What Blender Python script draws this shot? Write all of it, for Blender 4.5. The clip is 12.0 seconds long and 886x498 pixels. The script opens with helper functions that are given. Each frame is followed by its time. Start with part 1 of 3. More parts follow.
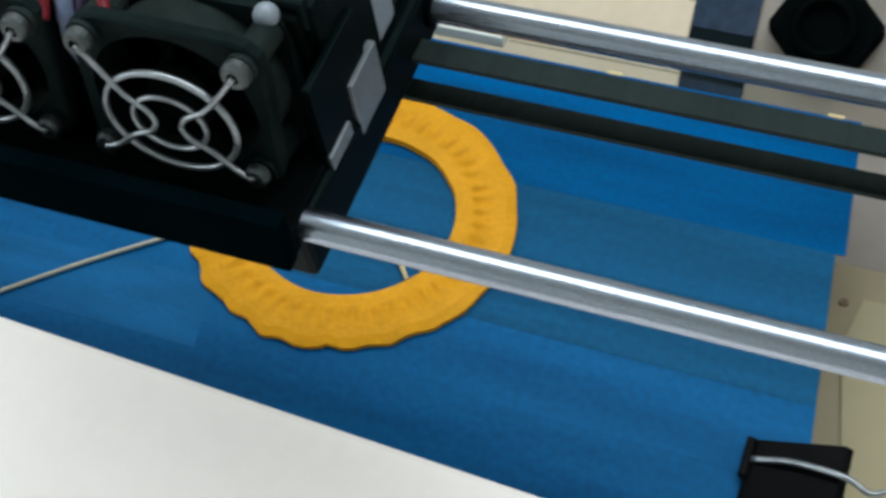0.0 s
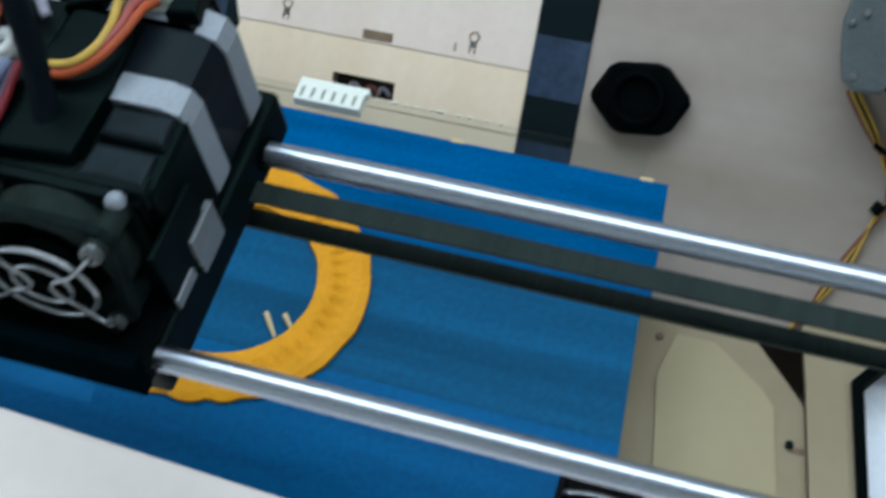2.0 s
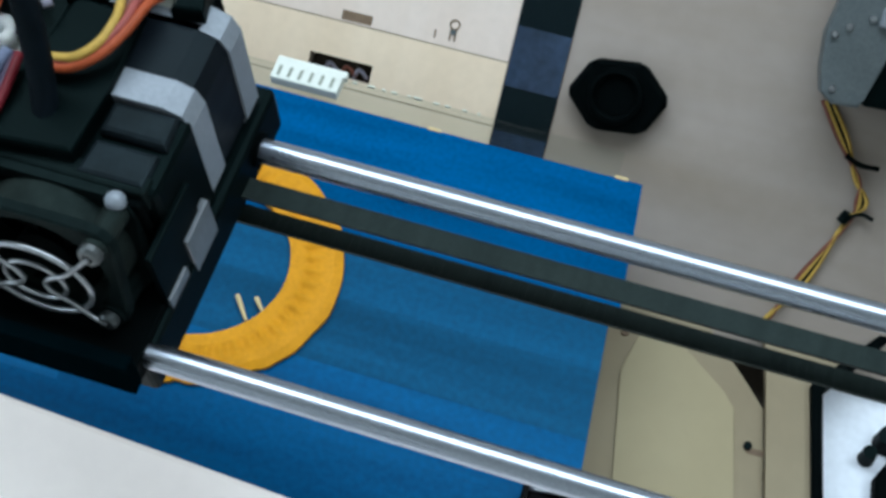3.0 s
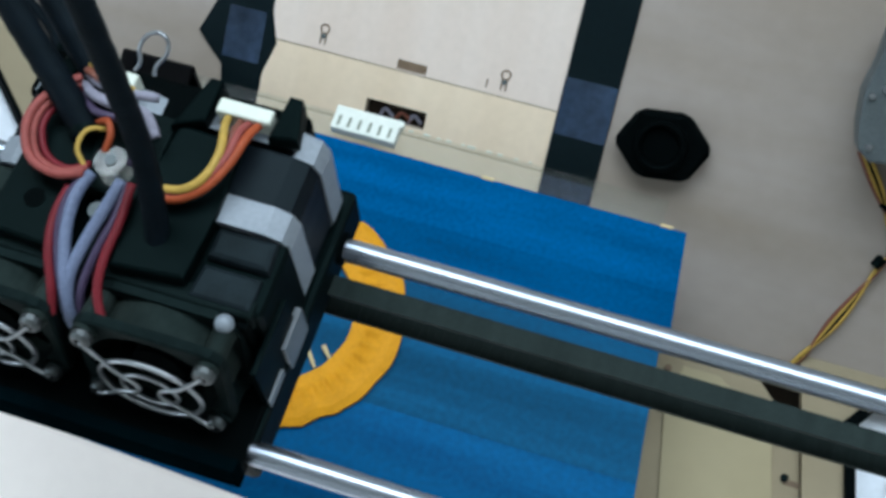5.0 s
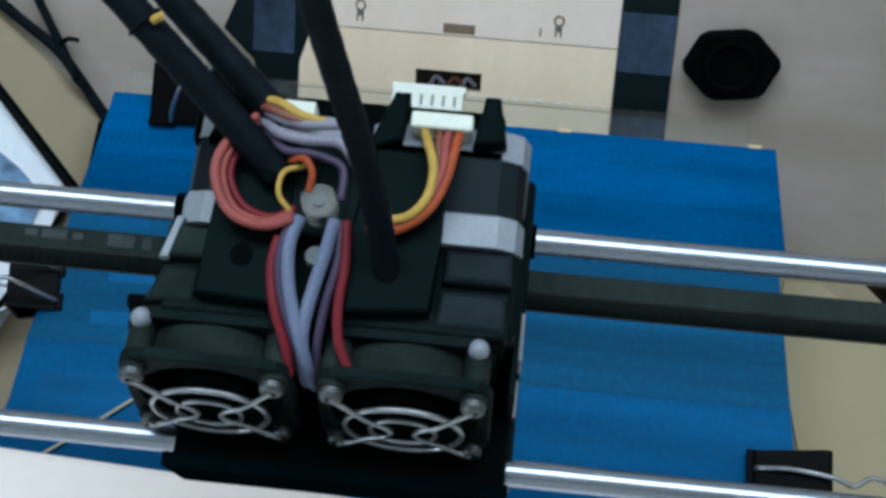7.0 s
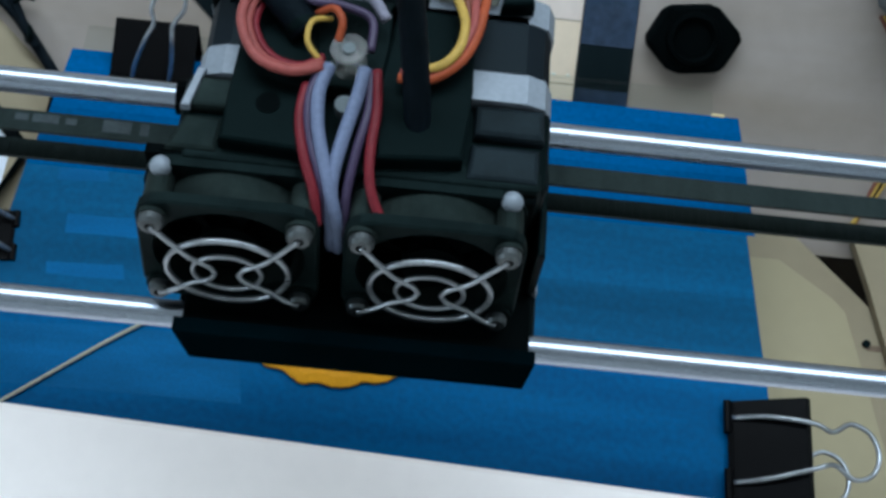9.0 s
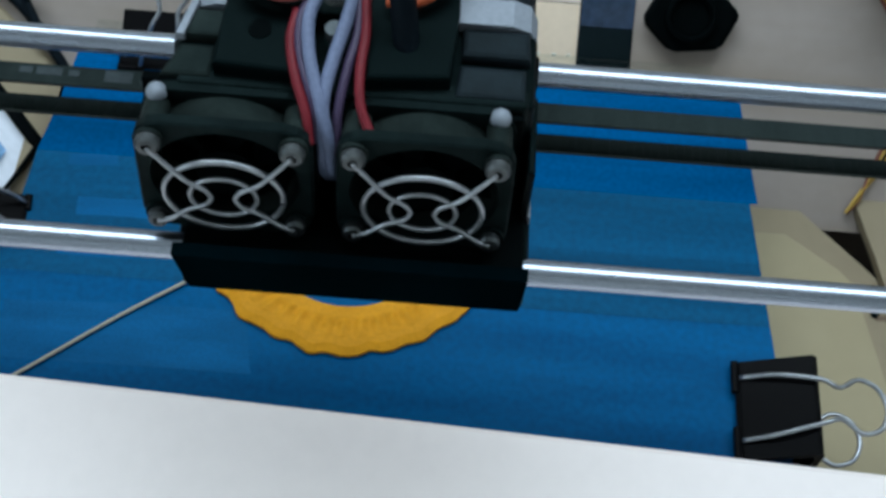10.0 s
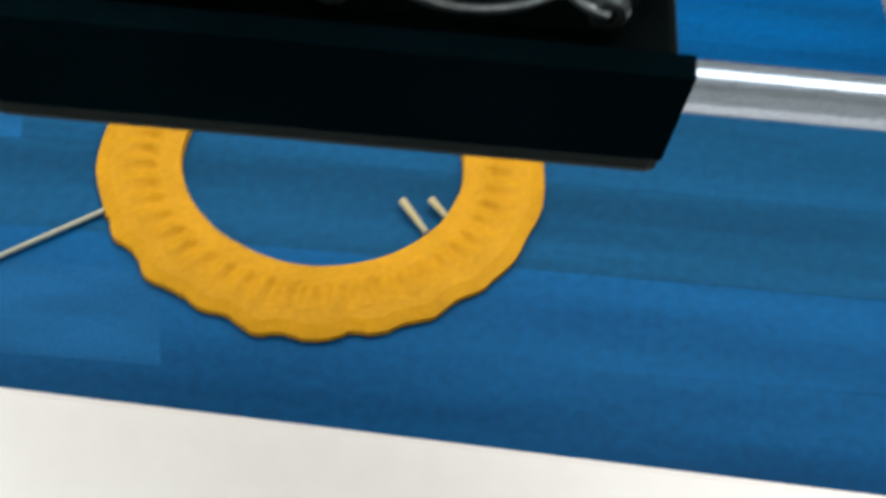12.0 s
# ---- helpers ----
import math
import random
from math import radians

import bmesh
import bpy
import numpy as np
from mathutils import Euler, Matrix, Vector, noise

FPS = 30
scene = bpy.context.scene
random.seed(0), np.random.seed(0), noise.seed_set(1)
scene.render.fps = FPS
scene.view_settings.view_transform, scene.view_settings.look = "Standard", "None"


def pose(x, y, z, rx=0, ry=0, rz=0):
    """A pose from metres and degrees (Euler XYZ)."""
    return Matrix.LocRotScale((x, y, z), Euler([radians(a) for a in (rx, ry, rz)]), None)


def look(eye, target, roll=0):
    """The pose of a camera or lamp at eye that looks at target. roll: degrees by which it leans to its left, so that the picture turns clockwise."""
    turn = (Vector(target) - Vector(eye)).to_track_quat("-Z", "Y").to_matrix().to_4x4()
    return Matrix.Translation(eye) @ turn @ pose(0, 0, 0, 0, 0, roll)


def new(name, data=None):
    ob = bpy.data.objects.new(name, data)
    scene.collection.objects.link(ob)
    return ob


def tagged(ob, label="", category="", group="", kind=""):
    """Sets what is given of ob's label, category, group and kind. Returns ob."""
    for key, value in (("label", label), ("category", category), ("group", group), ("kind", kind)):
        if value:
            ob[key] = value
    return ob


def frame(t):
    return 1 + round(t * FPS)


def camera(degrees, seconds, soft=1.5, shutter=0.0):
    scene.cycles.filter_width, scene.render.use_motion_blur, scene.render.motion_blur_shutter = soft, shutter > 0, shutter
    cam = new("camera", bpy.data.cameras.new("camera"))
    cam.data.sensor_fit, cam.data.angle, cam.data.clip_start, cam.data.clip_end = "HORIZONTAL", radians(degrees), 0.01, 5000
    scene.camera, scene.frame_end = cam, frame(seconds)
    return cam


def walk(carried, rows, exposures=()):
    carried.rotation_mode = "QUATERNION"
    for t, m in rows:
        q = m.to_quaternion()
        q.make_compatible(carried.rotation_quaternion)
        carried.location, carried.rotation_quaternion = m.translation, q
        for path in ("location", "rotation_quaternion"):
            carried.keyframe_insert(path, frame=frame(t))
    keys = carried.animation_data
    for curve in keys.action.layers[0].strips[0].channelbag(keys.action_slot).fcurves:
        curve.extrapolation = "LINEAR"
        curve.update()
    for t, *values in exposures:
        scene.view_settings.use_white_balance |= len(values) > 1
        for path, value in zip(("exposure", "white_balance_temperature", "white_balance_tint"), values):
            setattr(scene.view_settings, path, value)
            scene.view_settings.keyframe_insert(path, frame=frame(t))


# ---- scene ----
cam = camera(36.0, 12.0, soft=3.2, shutter=0.5)
# seconds, place in metres, turn in degrees
PATH = [
    (0.0, 0.1103, -0.1848, 0.3046, 33.89, 6.69, 20.23),
    (0.5, 0.1039, -0.1830, 0.3149, 32.25, 3.91, 18.84),
    (1.0, 0.1302, -0.1817, 0.3328, 31.70, 5.61, 20.56),
    (1.5, 0.1382, -0.1879, 0.3657, 29.83, 6.62, 18.25),
    (2.0, 0.1390, -0.1711, 0.3692, 30.50, 5.39, 17.37),
    (2.5, 0.1299, -0.1539, 0.3618, 29.51, 2.58, 18.08),
    (3.0, 0.1228, -0.1651, 0.3770, 28.44, 1.52, 18.18),
    (5.0, 0.1028, -0.1463, 0.4178, 25.36, 2.11, 18.15),
    (5.5, 0.0751, -0.1536, 0.4207, 22.91, 1.91, 14.44),
    (6.0, 0.0484, -0.1448, 0.4288, 21.14, 1.69, 12.31),
    (6.5, 0.0298, -0.1329, 0.4255, 20.92, 0.70, 9.15),
    (7.0, 0.0210, -0.1416, 0.4120, 21.72, 0.97, 6.04),
    (9.0, -0.0057, -0.1908, 0.3826, 27.04, -4.22, 4.35),
    (9.5, -0.0034, -0.1977, 0.3771, 27.54, -3.78, 3.93),
    (10.0, 0.0038, -0.2186, 0.3730, 29.90, -2.53, 3.63),
    (10.5, 0.0182, -0.1855, 0.3202, 27.98, -0.59, 6.11),
    (11.0, -0.0143, -0.1976, 0.2753, 34.65, -7.26, 1.34),
    (11.5, -0.0110, -0.1857, 0.2478, 36.15, -7.02, 0.41),
    (12.0, -0.0028, -0.1738, 0.2290, 33.85, -3.93, 3.43),
]
LIGHTNESS = [
    (0.0, 0.10, 6100, 0), (0.5, 0.2, 6200, 0), (1.5, 0.12, 6200, 0), (2.0, 0.02, 5650, 0), (3.0, 0.1, 5650, 0),
    (5.5, 0.05, 5650, 0), (7.0, -0.15, 5550, 0), (9.5, -0.08, 5450, 0), (10.0, -0.15, 5550, 0), (10.5, -0.25, 5450, 0),
    (11.0, -0.05, 5080, 0), (11.6, 0.03, 5050, 0), (11.9, 0.33, 6400, 2), (12.0, 0.33, 6400, 2),
]
walk(cam, [(t, pose(x, y, z, rx, ry, rz)) for t, x, y, z, rx, ry, rz in PATH], LIGHTNESS)

# ---- light: a closed room with one ceiling lamp behind the printer and an added fill lamp at the west wall ----
world = bpy.data.worlds.new("room_air")
scene.world = world
world.use_nodes = True
world.node_tree.nodes["Background"].inputs[0].default_value = (0.72, 0.78, 0.86, 1)
world.node_tree.nodes["Background"].inputs[1].default_value = 0.25


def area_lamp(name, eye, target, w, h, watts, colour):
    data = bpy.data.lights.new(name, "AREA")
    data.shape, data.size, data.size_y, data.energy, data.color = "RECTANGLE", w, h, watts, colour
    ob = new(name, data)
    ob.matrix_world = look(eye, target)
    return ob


area_lamp("ceiling_lamp", (0.05, 0.55, 1.80), (0.0, 0, 0), 2.8, 0.9, 56, (0.96, 0.98, 1.0))
# no window is built there: this lamp only adds fill from the west
area_lamp("west_fill_light", (-1.94, -0.9, 0.75), (0, -0.1, 0.0), 1.3, 1.1, 17, (0.88, 0.94, 1.0))


# ---- materials ----
def material(name, colour, rough=0.5, metal=0.0, grain=(40, 40, 40), mix=0.25, dark=0.6, bump=0.1, spread=0.0, fine=900.0, spec=0.5, speck=0.4, sheen=(1, 1, 1)):
    """A surface with broad stains, fine grain, a little relief, and a spread between pieces."""
    m = bpy.data.materials.new(name)
    m.use_nodes = True
    nt = m.node_tree
    n, l = nt.nodes, nt.links
    b = n["Principled BSDF"]
    b.inputs["Roughness"].default_value, b.inputs["Metallic"].default_value = rough, metal
    b.inputs["Specular IOR Level"].default_value = spec
    b.inputs["Specular Tint"].default_value = (*sheen, 1)
    mp = n.new("ShaderNodeMapping")
    mp.inputs["Scale"].default_value = grain
    geo = n.new("ShaderNodeNewGeometry")
    l.new(geo.outputs["Position"], mp.inputs["Vector"])
    broad = n.new("ShaderNodeTexNoise")
    broad.inputs["Scale"].default_value, broad.inputs["Detail"].default_value = 1.0, 5
    l.new(mp.outputs[0], broad.inputs["Vector"])
    small = n.new("ShaderNodeTexNoise")
    small.inputs["Scale"].default_value, small.inputs["Detail"].default_value = fine, 3
    l.new(geo.outputs["Position"], small.inputs["Vector"])
    ramp = n.new("ShaderNodeMapRange")
    ramp.inputs[1].default_value, ramp.inputs[2].default_value = 0.35, 0.7
    l.new(broad.outputs[0], ramp.inputs[0])
    c1 = n.new("ShaderNodeMix")
    c1.data_type = "RGBA"
    c1.inputs[6].default_value = (*colour, 1)
    stain = dark if isinstance(dark, tuple) else (dark, dark, dark)
    c1.inputs[7].default_value = (*[v * k for v, k in zip(colour, stain)], 1)
    sc = n.new("ShaderNodeMath")
    sc.operation = "MULTIPLY"
    sc.inputs[1].default_value = mix * 2
    l.new(ramp.outputs[0], sc.inputs[0])
    l.new(sc.outputs[0], c1.inputs[0])
    hsv = n.new("ShaderNodeHueSaturation")
    l.new(c1.outputs[2], hsv.inputs["Color"])
    info = n.new("ShaderNodeObjectInfo")
    v1 = n.new("ShaderNodeMapRange")
    v1.inputs[3].default_value, v1.inputs[4].default_value = 1 - spread, 1 + spread
    l.new(info.outputs["Random"], v1.inputs[0])
    v2 = n.new("ShaderNodeMapRange")
    v2.inputs[1].default_value, v2.inputs[2].default_value = 0.3, 0.7
    v2.inputs[3].default_value, v2.inputs[4].default_value = 1 - mix * speck, 1 + mix * speck
    l.new(small.outputs[0], v2.inputs[0])
    mul = n.new("ShaderNodeMath")
    mul.operation = "MULTIPLY"
    l.new(v1.outputs[0], mul.inputs[0])
    l.new(v2.outputs[0], mul.inputs[1])
    l.new(mul.outputs[0], hsv.inputs["Value"])
    l.new(hsv.outputs[0], b.inputs["Base Color"])
    rr = n.new("ShaderNodeMapRange")
    rr.inputs[3].default_value, rr.inputs[4].default_value = max(rough - 0.08, 0.03), min(rough + 0.1, 1)
    l.new(broad.outputs[0], rr.inputs[0])
    l.new(rr.outputs[0], b.inputs["Roughness"])
    if bump:
        bp = n.new("ShaderNodeBump")
        bp.inputs["Strength"].default_value, bp.inputs["Distance"].default_value = bump, 0.0004
        l.new(small.outputs[0], bp.inputs["Height"])
        l.new(bp.outputs[0], b.inputs["Normal"])
    return m


TAPE = material("blue_tape", (0.0006, 0.071, 0.222), 0.5, 0, (10, 75, 10), 0.46, 0.55, 0.3, 0.12, 600, 0.06, 0.3, (0.6, 0.9, 1))
TAPE_TEAL = material("worn_teal_tape", (0.0055, 0.068, 0.166), 0.5, 0, (4, 80, 10), 0.5, (0.5, 0.58, 0.58), 0.25, 0.06, 450, 0.085, 0.25, (0.7, 0.95, 1))
TAPE_WORN = material("rubbed_blue_tape", (0.0045, 0.076, 0.212), 0.5, 0, (6, 60, 10), 0.5, (0.5, 0.6, 0.64), 0.25, 0.06, 450, 0.085, 0.25, (0.7, 0.95, 1))
TAPE_PALE = material("pale_blue_tape", (0.010, 0.100, 0.264), 0.5, 0, (20, 90, 10), 0.45, 0.6, 0.2, 0.05, 1500, 0.085, 0.3, (0.7, 0.95, 1))
ORANGE = material("orange_print_plastic", (0.56, 0.255, 0.008), 0.55, 0, (110, 110, 60), 0.22, 0.7, 0.3, 0, 700, 0.10)
PALE_ORANGE = material("pale_print_plastic", (0.56, 0.44, 0.22), 0.5, 0, (60, 60, 60), 0.2, 0.7, 0.1, 0, 1200)
PLY = material("birch_plywood", (0.345, 0.303, 0.280), 0.65, 0, (3.5, 20, 20), 0.5, (0.66, 0.60, 0.48), 0.03, 0, 160, 0.2, 0.06)
# facing boards: the brighter light between the strips is put into their colour
PLY_LIT = material("lit_birch_board", (0.69, 0.575, 0.445), 0.65, 0, (55, 4, 4), 0.26, (0.84, 0.80, 0.74), 0.04, 0.03, 300, 0.25, 0.1)
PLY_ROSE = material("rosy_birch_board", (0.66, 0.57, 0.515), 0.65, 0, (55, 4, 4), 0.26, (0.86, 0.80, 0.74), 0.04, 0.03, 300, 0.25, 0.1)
THREAD = material("drawn_plastic_thread", (0.38, 0.36, 0.28), 0.5, 0, (60, 60, 60), 0.2, 0.75, 0.1, 0, 900, 0.3)
PLY_FLOOR = material("plywood_floor", (0.272, 0.230, 0.152), 0.65, 0, (12, 9, 40), 0.4, (0.76, 0.72, 0.70), 0.03, 0, 160, 0.2, 0.06)
# floor plywood again, with a light pool's brightness in the colour
FLOOR_LIT = material("lit_floor_plywood", (0.325, 0.282, 0.178), 0.65, 0, (12, 9, 40), 0.3, (0.84, 0.80, 0.74), 0.03, 0, 160, 0.2, 0.06)
PAINT = material("white_front_board", (0.95, 0.862, 0.830), 0.5, 0, (9, 14, 20), 0.12, 0.85, 0.01, 0, 200, 0.4, 0.1)
BLACK = material("black_plastic", (0.0010, 0.0026, 0.0029), 0.5, 0, (50, 50, 50), 0.3, 0.6, 0.15, 0, 900, 0.05, 0.4, (0.6, 1.0, 1.0))
GREY_BLACK = material("dusty_black_plastic", (0.0046, 0.0080, 0.0082), 0.6, 0, (120, 120, 120), 0.5, 0.35, 0.15, 0, 900, 0.08, 0.4, (0.6, 1.0, 1.0))
MOTOR_GREY = material("dull_motor_grey", (0.105, 0.125, 0.135), 0.5, 0.1, (60, 60, 60), 0.3, 0.65, 0.15, 0, 900, 0.3)
BLACK_MATT = material("black_matt_paint", (0.0007, 0.0013, 0.0015), 0.7, 0, (50, 50, 50), 0.3, 0.6, 0.15, 0, 900, 0.03, 0.4, (0.7, 0.97, 1.0))
BLACK_GLOSS = material("black_spring_steel", (0.0015, 0.0015, 0.002), 0.45, 0, (50, 50, 50), 0.2, 0.6, 0.05, 0, 900, 0.05)
STRIP = material("black_tape_strip", (0.0035, 0.0070, 0.0095), 0.4, 0, (30, 20, 20), 0.3, 0.6, 0.1, 0, 500, 0.15, 0.4, (0.7, 0.97, 1.0))
# grey-blue stands in for the highlight on the black tape
STRIP_SHINE = material("tape_sheen_grey", (0.030, 0.050, 0.092), 0.22, 0, (60, 30, 30), 0.5, 0.4, 0.3, 0, 300, 0.4)
STEEL = material("polished_steel_rod", (0.36, 0.40, 0.475), 0.27, 1.0, (30, 350, 350), 0.22, 0.68, 0.04, 0, 1500)
NICKEL = material("nickel_wire", (0.37, 0.39, 0.42), 0.3, 0.85, (300, 300, 300), 0.35, 0.45, 0.1, 0, 1500)
ALU = material("cast_aluminium", (0.21, 0.235, 0.275), 0.5, 0.15, (60, 60, 60), 0.2, 0.75, 0.15, 0, 900)
BRACKET = material("dull_aluminium_bracket", (0.150, 0.165, 0.185), 0.45, 0.3, (60, 60, 60), 0.3, 0.7, 0.15, 0, 900)
LAMINATE = material("motor_laminations", (0.0028, 0.0045, 0.0080), 0.5, 0.0, (20, 20, 400), 0.3, 0.6, 0.1, 0, 1500, 0.12, 0.4, (0.75, 0.97, 1.0))
RUBBER = material("timing_belt_rubber", (0.0135, 0.0180, 0.0165), 0.6, 0, (300, 40, 40), 0.35, 0.6, 0.15, 0, 900, 0.12, 0.4, (0.7, 0.97, 1.0))
NYLON = material("white_nylon", (0.62, 0.65, 0.58), 0.5, 0, (80, 80, 80), 0.1, 0.85, 0.05, 0, 900)
SLEEVE = material("braided_black_sleeve", (0.0020, 0.0040, 0.0075), 0.65, 0, (200, 200, 200), 0.4, 0.5, 0.5, 0, 1800, 0.10, 0.4, (0.75, 0.97, 1.0))
WIRE_RED = material("red_wire", (0.15, 0.012, 0.020), 0.5, 0, (80, 80, 80), 0.3, 0.6, 0.05, 0.1, 900, 0.2)
WIRE_PINK = material("salmon_wire", (0.27, 0.068, 0.060), 0.5, 0, (80, 80, 80), 0.3, 0.6, 0.05, 0.15, 900, 0.2)
WIRE_YELLOW = material("yellow_wire", (0.50, 0.33, 0.07), 0.5, 0, (80, 80, 80), 0.3, 0.6, 0.05, 0.1, 900, 0.2)
WIRE_ORANGE = material("orange_wire", (0.32, 0.065, 0.022), 0.5, 0, (80, 80, 80), 0.3, 0.6, 0.05, 0.1, 900, 0.2)
WIRE_BLUE = material("grey_blue_wire", (0.165, 0.195, 0.305), 0.5, 0, (80, 80, 80), 0.3, 0.6, 0.05, 0.1, 900, 0.2)
WIRE_GREY = material("grey_wire", (0.27, 0.26, 0.33), 0.5, 0, (80, 80, 80), 0.3, 0.6, 0.05, 0.15, 900, 0.2)
WIRE_PURPLE = material("dark_purple_wire", (0.05, 0.035, 0.075), 0.45, 0, (80, 80, 80), 0.2, 0.7, 0.05, 0.1, 900, 0.3)
WIRE_BROWN = material("brown_wire", (0.16, 0.05, 0.03), 0.45, 0, (80, 80, 80), 0.1, 0.8, 0.05, 0, 900)
CONNECTOR = material("milky_nylon", (0.62, 0.65, 0.61), 0.5, 0, (80, 80, 80), 0.1, 0.85, 0.05, 0, 900, 0.3)
SLIT = material("shaded_terminal_slit", (0.24, 0.26, 0.22), 0.7, 0, (80, 80, 80), 0.2, 0.8, 0.05, 0, 900, 0.2)
DUSTY = material("dust_smudged_fan_plastic", (0.016, 0.021, 0.019), 0.6, 0, (70, 70, 70), 0.5, 0.12, 0.15, 0, 900, 0.12, 0.4, (0.6, 1.0, 1.0))
DUSTY_BLUE = material("blue_black_dusty_plastic", (0.0085, 0.0125, 0.0165), 0.55, 0, (90, 90, 90), 0.5, 0.3, 0.15, 0, 900, 0.12, 0.4, (0.7, 0.95, 1.0))
SEAM = material("faint_board_seam", (0.30, 0.25, 0.18), 0.8, 0, (80, 80, 80), 0.3, 0.6, 0.1, 0, 900)
# the blue bed's reflection is put into the plate's teal base colour
BAR = material("black_acrylic", (0.0007, 0.0032, 0.0044), 0.5, 0, (50, 50, 50), 0.4, 0.5, 0.05, 0, 900, 0.0, 0.4, (0.6, 1.0, 1.0))
SCREW = material("dull_zinc_screw", (0.11, 0.12, 0.125), 0.42, 0.8, (200, 200, 200), 0.4, 0.5, 0.1, 0, 900)
SCREW_DARK = material("dark_zinc_screw", (0.075, 0.085, 0.09), 0.35, 0.85, (200, 200, 200), 0.4, 0.5, 0.1, 0, 900)
PRINT = material("faded_belt_print", (0.034, 0.047, 0.052), 0.6, 0, (200, 200, 200), 0.4, 0.5, 0.1, 0, 900, 0.2)
# backing of slot and gap: the shade inside them is this dark colour
HOLE = material("painted_hole_shade", (0.035, 0.025, 0.015), 0.8, 0, (80, 80, 80), 0.3, 0.6, 0.1, 0, 900)
BURNT = material("laser_burnt_edge", (0.16, 0.11, 0.07), 0.8, 0, (80, 80, 80), 0.3, 0.6, 0.1, 0, 900)
CLOTH_WHITE = material("pale_cloth", (0.72, 0.76, 0.84), 0.8, 0, (20, 20, 20), 0.1, 0.85, 0.1, 0, 400)
CLOTH_BLUE = material("blue_mottled_cloth", (0.20, 0.36, 0.60), 0.7, 0, (70, 110, 90), 0.5, 0.22, 0.3, 0, 260)
ROOM = material("off_white_room_wall", (0.70, 0.69, 0.66), 0.8, 0, (2, 2, 2), 0.08, 0.9, 0.05, 0, 60)
TABLE = material("grey_table_top", (0.35, 0.33, 0.30), 0.6, 0, (3, 20, 20), 0.2, 0.8, 0.1, 0, 200)


def clear_sheet(name, tint, rough, gloss, rim=False):
    """Clear material: light passes straight through, with a little gloss on top."""
    m = bpy.data.materials.new(name)
    m.use_nodes = True
    n, l = m.node_tree.nodes, m.node_tree.links
    n.remove(n["Principled BSDF"])
    t = n.new("ShaderNodeBsdfTransparent")
    t.inputs[0].default_value = (*tint, 1)
    g = n.new("ShaderNodeBsdfGlossy")
    g.inputs["Roughness"].default_value = rough
    mix = n.new("ShaderNodeMixShader")
    fr = n.new("ShaderNodeLayerWeight" if rim else "ShaderNodeFresnel")
    fr.inputs[0].default_value = 0.3 if rim else 1.45
    k = n.new("ShaderNodeMath")
    k.operation = "MULTIPLY"
    k.inputs[1].default_value = gloss
    l.new(fr.outputs[1 if rim else 0], k.inputs[0])
    l.new(k.outputs[0], mix.inputs[0])
    l.new(t.outputs[0], mix.inputs[1])
    l.new(g.outputs[0], mix.inputs[2])
    l.new(mix.outputs[0], n["Material Output"].inputs[0])
    return m


GLASS = clear_sheet("clear_glass", (0.95, 0.97, 0.96), 0.12, 0.10)
CLEAR = clear_sheet("clear_plastic", (0.80, 0.80, 0.78), 0.2, 0.5, True)

# ---- building helpers: all lengths below are in millimetres ----
MM = 0.001
ORIGIN = {}


def thing(name, at, label="", category="", group="", kind=""):
    ob = new(name)
    ob.empty_display_size = 0.01
    ob.location = Vector(at) * MM
    ORIGIN[ob] = Vector(at)
    return tagged(ob, label, category, group, kind)


def part(name, bm, mat, parent, label="", smooth=False):
    """Links bm, given in place in millimetres, as one mesh under a thing or a part."""
    o = ORIGIN[parent]
    bmesh.ops.recalc_face_normals(bm, faces=bm.faces[:])
    me = bpy.data.meshes.new(name)
    for v in bm.verts:
        v.co = (v.co - o) * MM
    for f in bm.faces:
        f.smooth = smooth
    bm.to_mesh(me)
    bm.free()
    me.materials.append(mat)
    ob = new(name, me)
    ob.parent = parent
    ORIGIN[ob] = o
    if label:
        ob["label"] = label
    return ob


def lone(name, bm, mat, at, label="", category="", group="", kind="", smooth=False):
    """A thing of one mesh."""
    me = bpy.data.meshes.new(name)
    bmesh.ops.recalc_face_normals(bm, faces=bm.faces[:])
    for v in bm.verts:
        v.co = (v.co - Vector(at)) * MM
    for f in bm.faces:
        f.smooth = smooth
    bm.to_mesh(me)
    bm.free()
    me.materials.append(mat)
    ob = new(name, me)
    ob.location = Vector(at) * MM
    ORIGIN[ob] = Vector(at)
    return tagged(ob, label, category, group, kind)


def box(x0, x1, y0, y1, z0, z1, bevel=0.0, bm=None, m=None, seg=2):
    bm = bm or bmesh.new()
    vs = bmesh.ops.create_cube(bm, size=1)["verts"]
    for v in vs:
        v.co = Vector(((x0 + x1) / 2 + v.co.x * (x1 - x0), (y0 + y1) / 2 + v.co.y * (y1 - y0), (z0 + z1) / 2 + v.co.z * (z1 - z0)))
    if bevel:
        es = list({e for v in vs for e in v.link_edges})
        r = bmesh.ops.bevel(bm, geom=es, offset=bevel, segments=seg, affect="EDGES", profile=0.5)
        vs = list({v for f in r["faces"] for v in f.verts} | {v for v in vs if v.is_valid})
    if m is not None:
        bmesh.ops.transform(bm, matrix=m, verts=vs)
    return bm


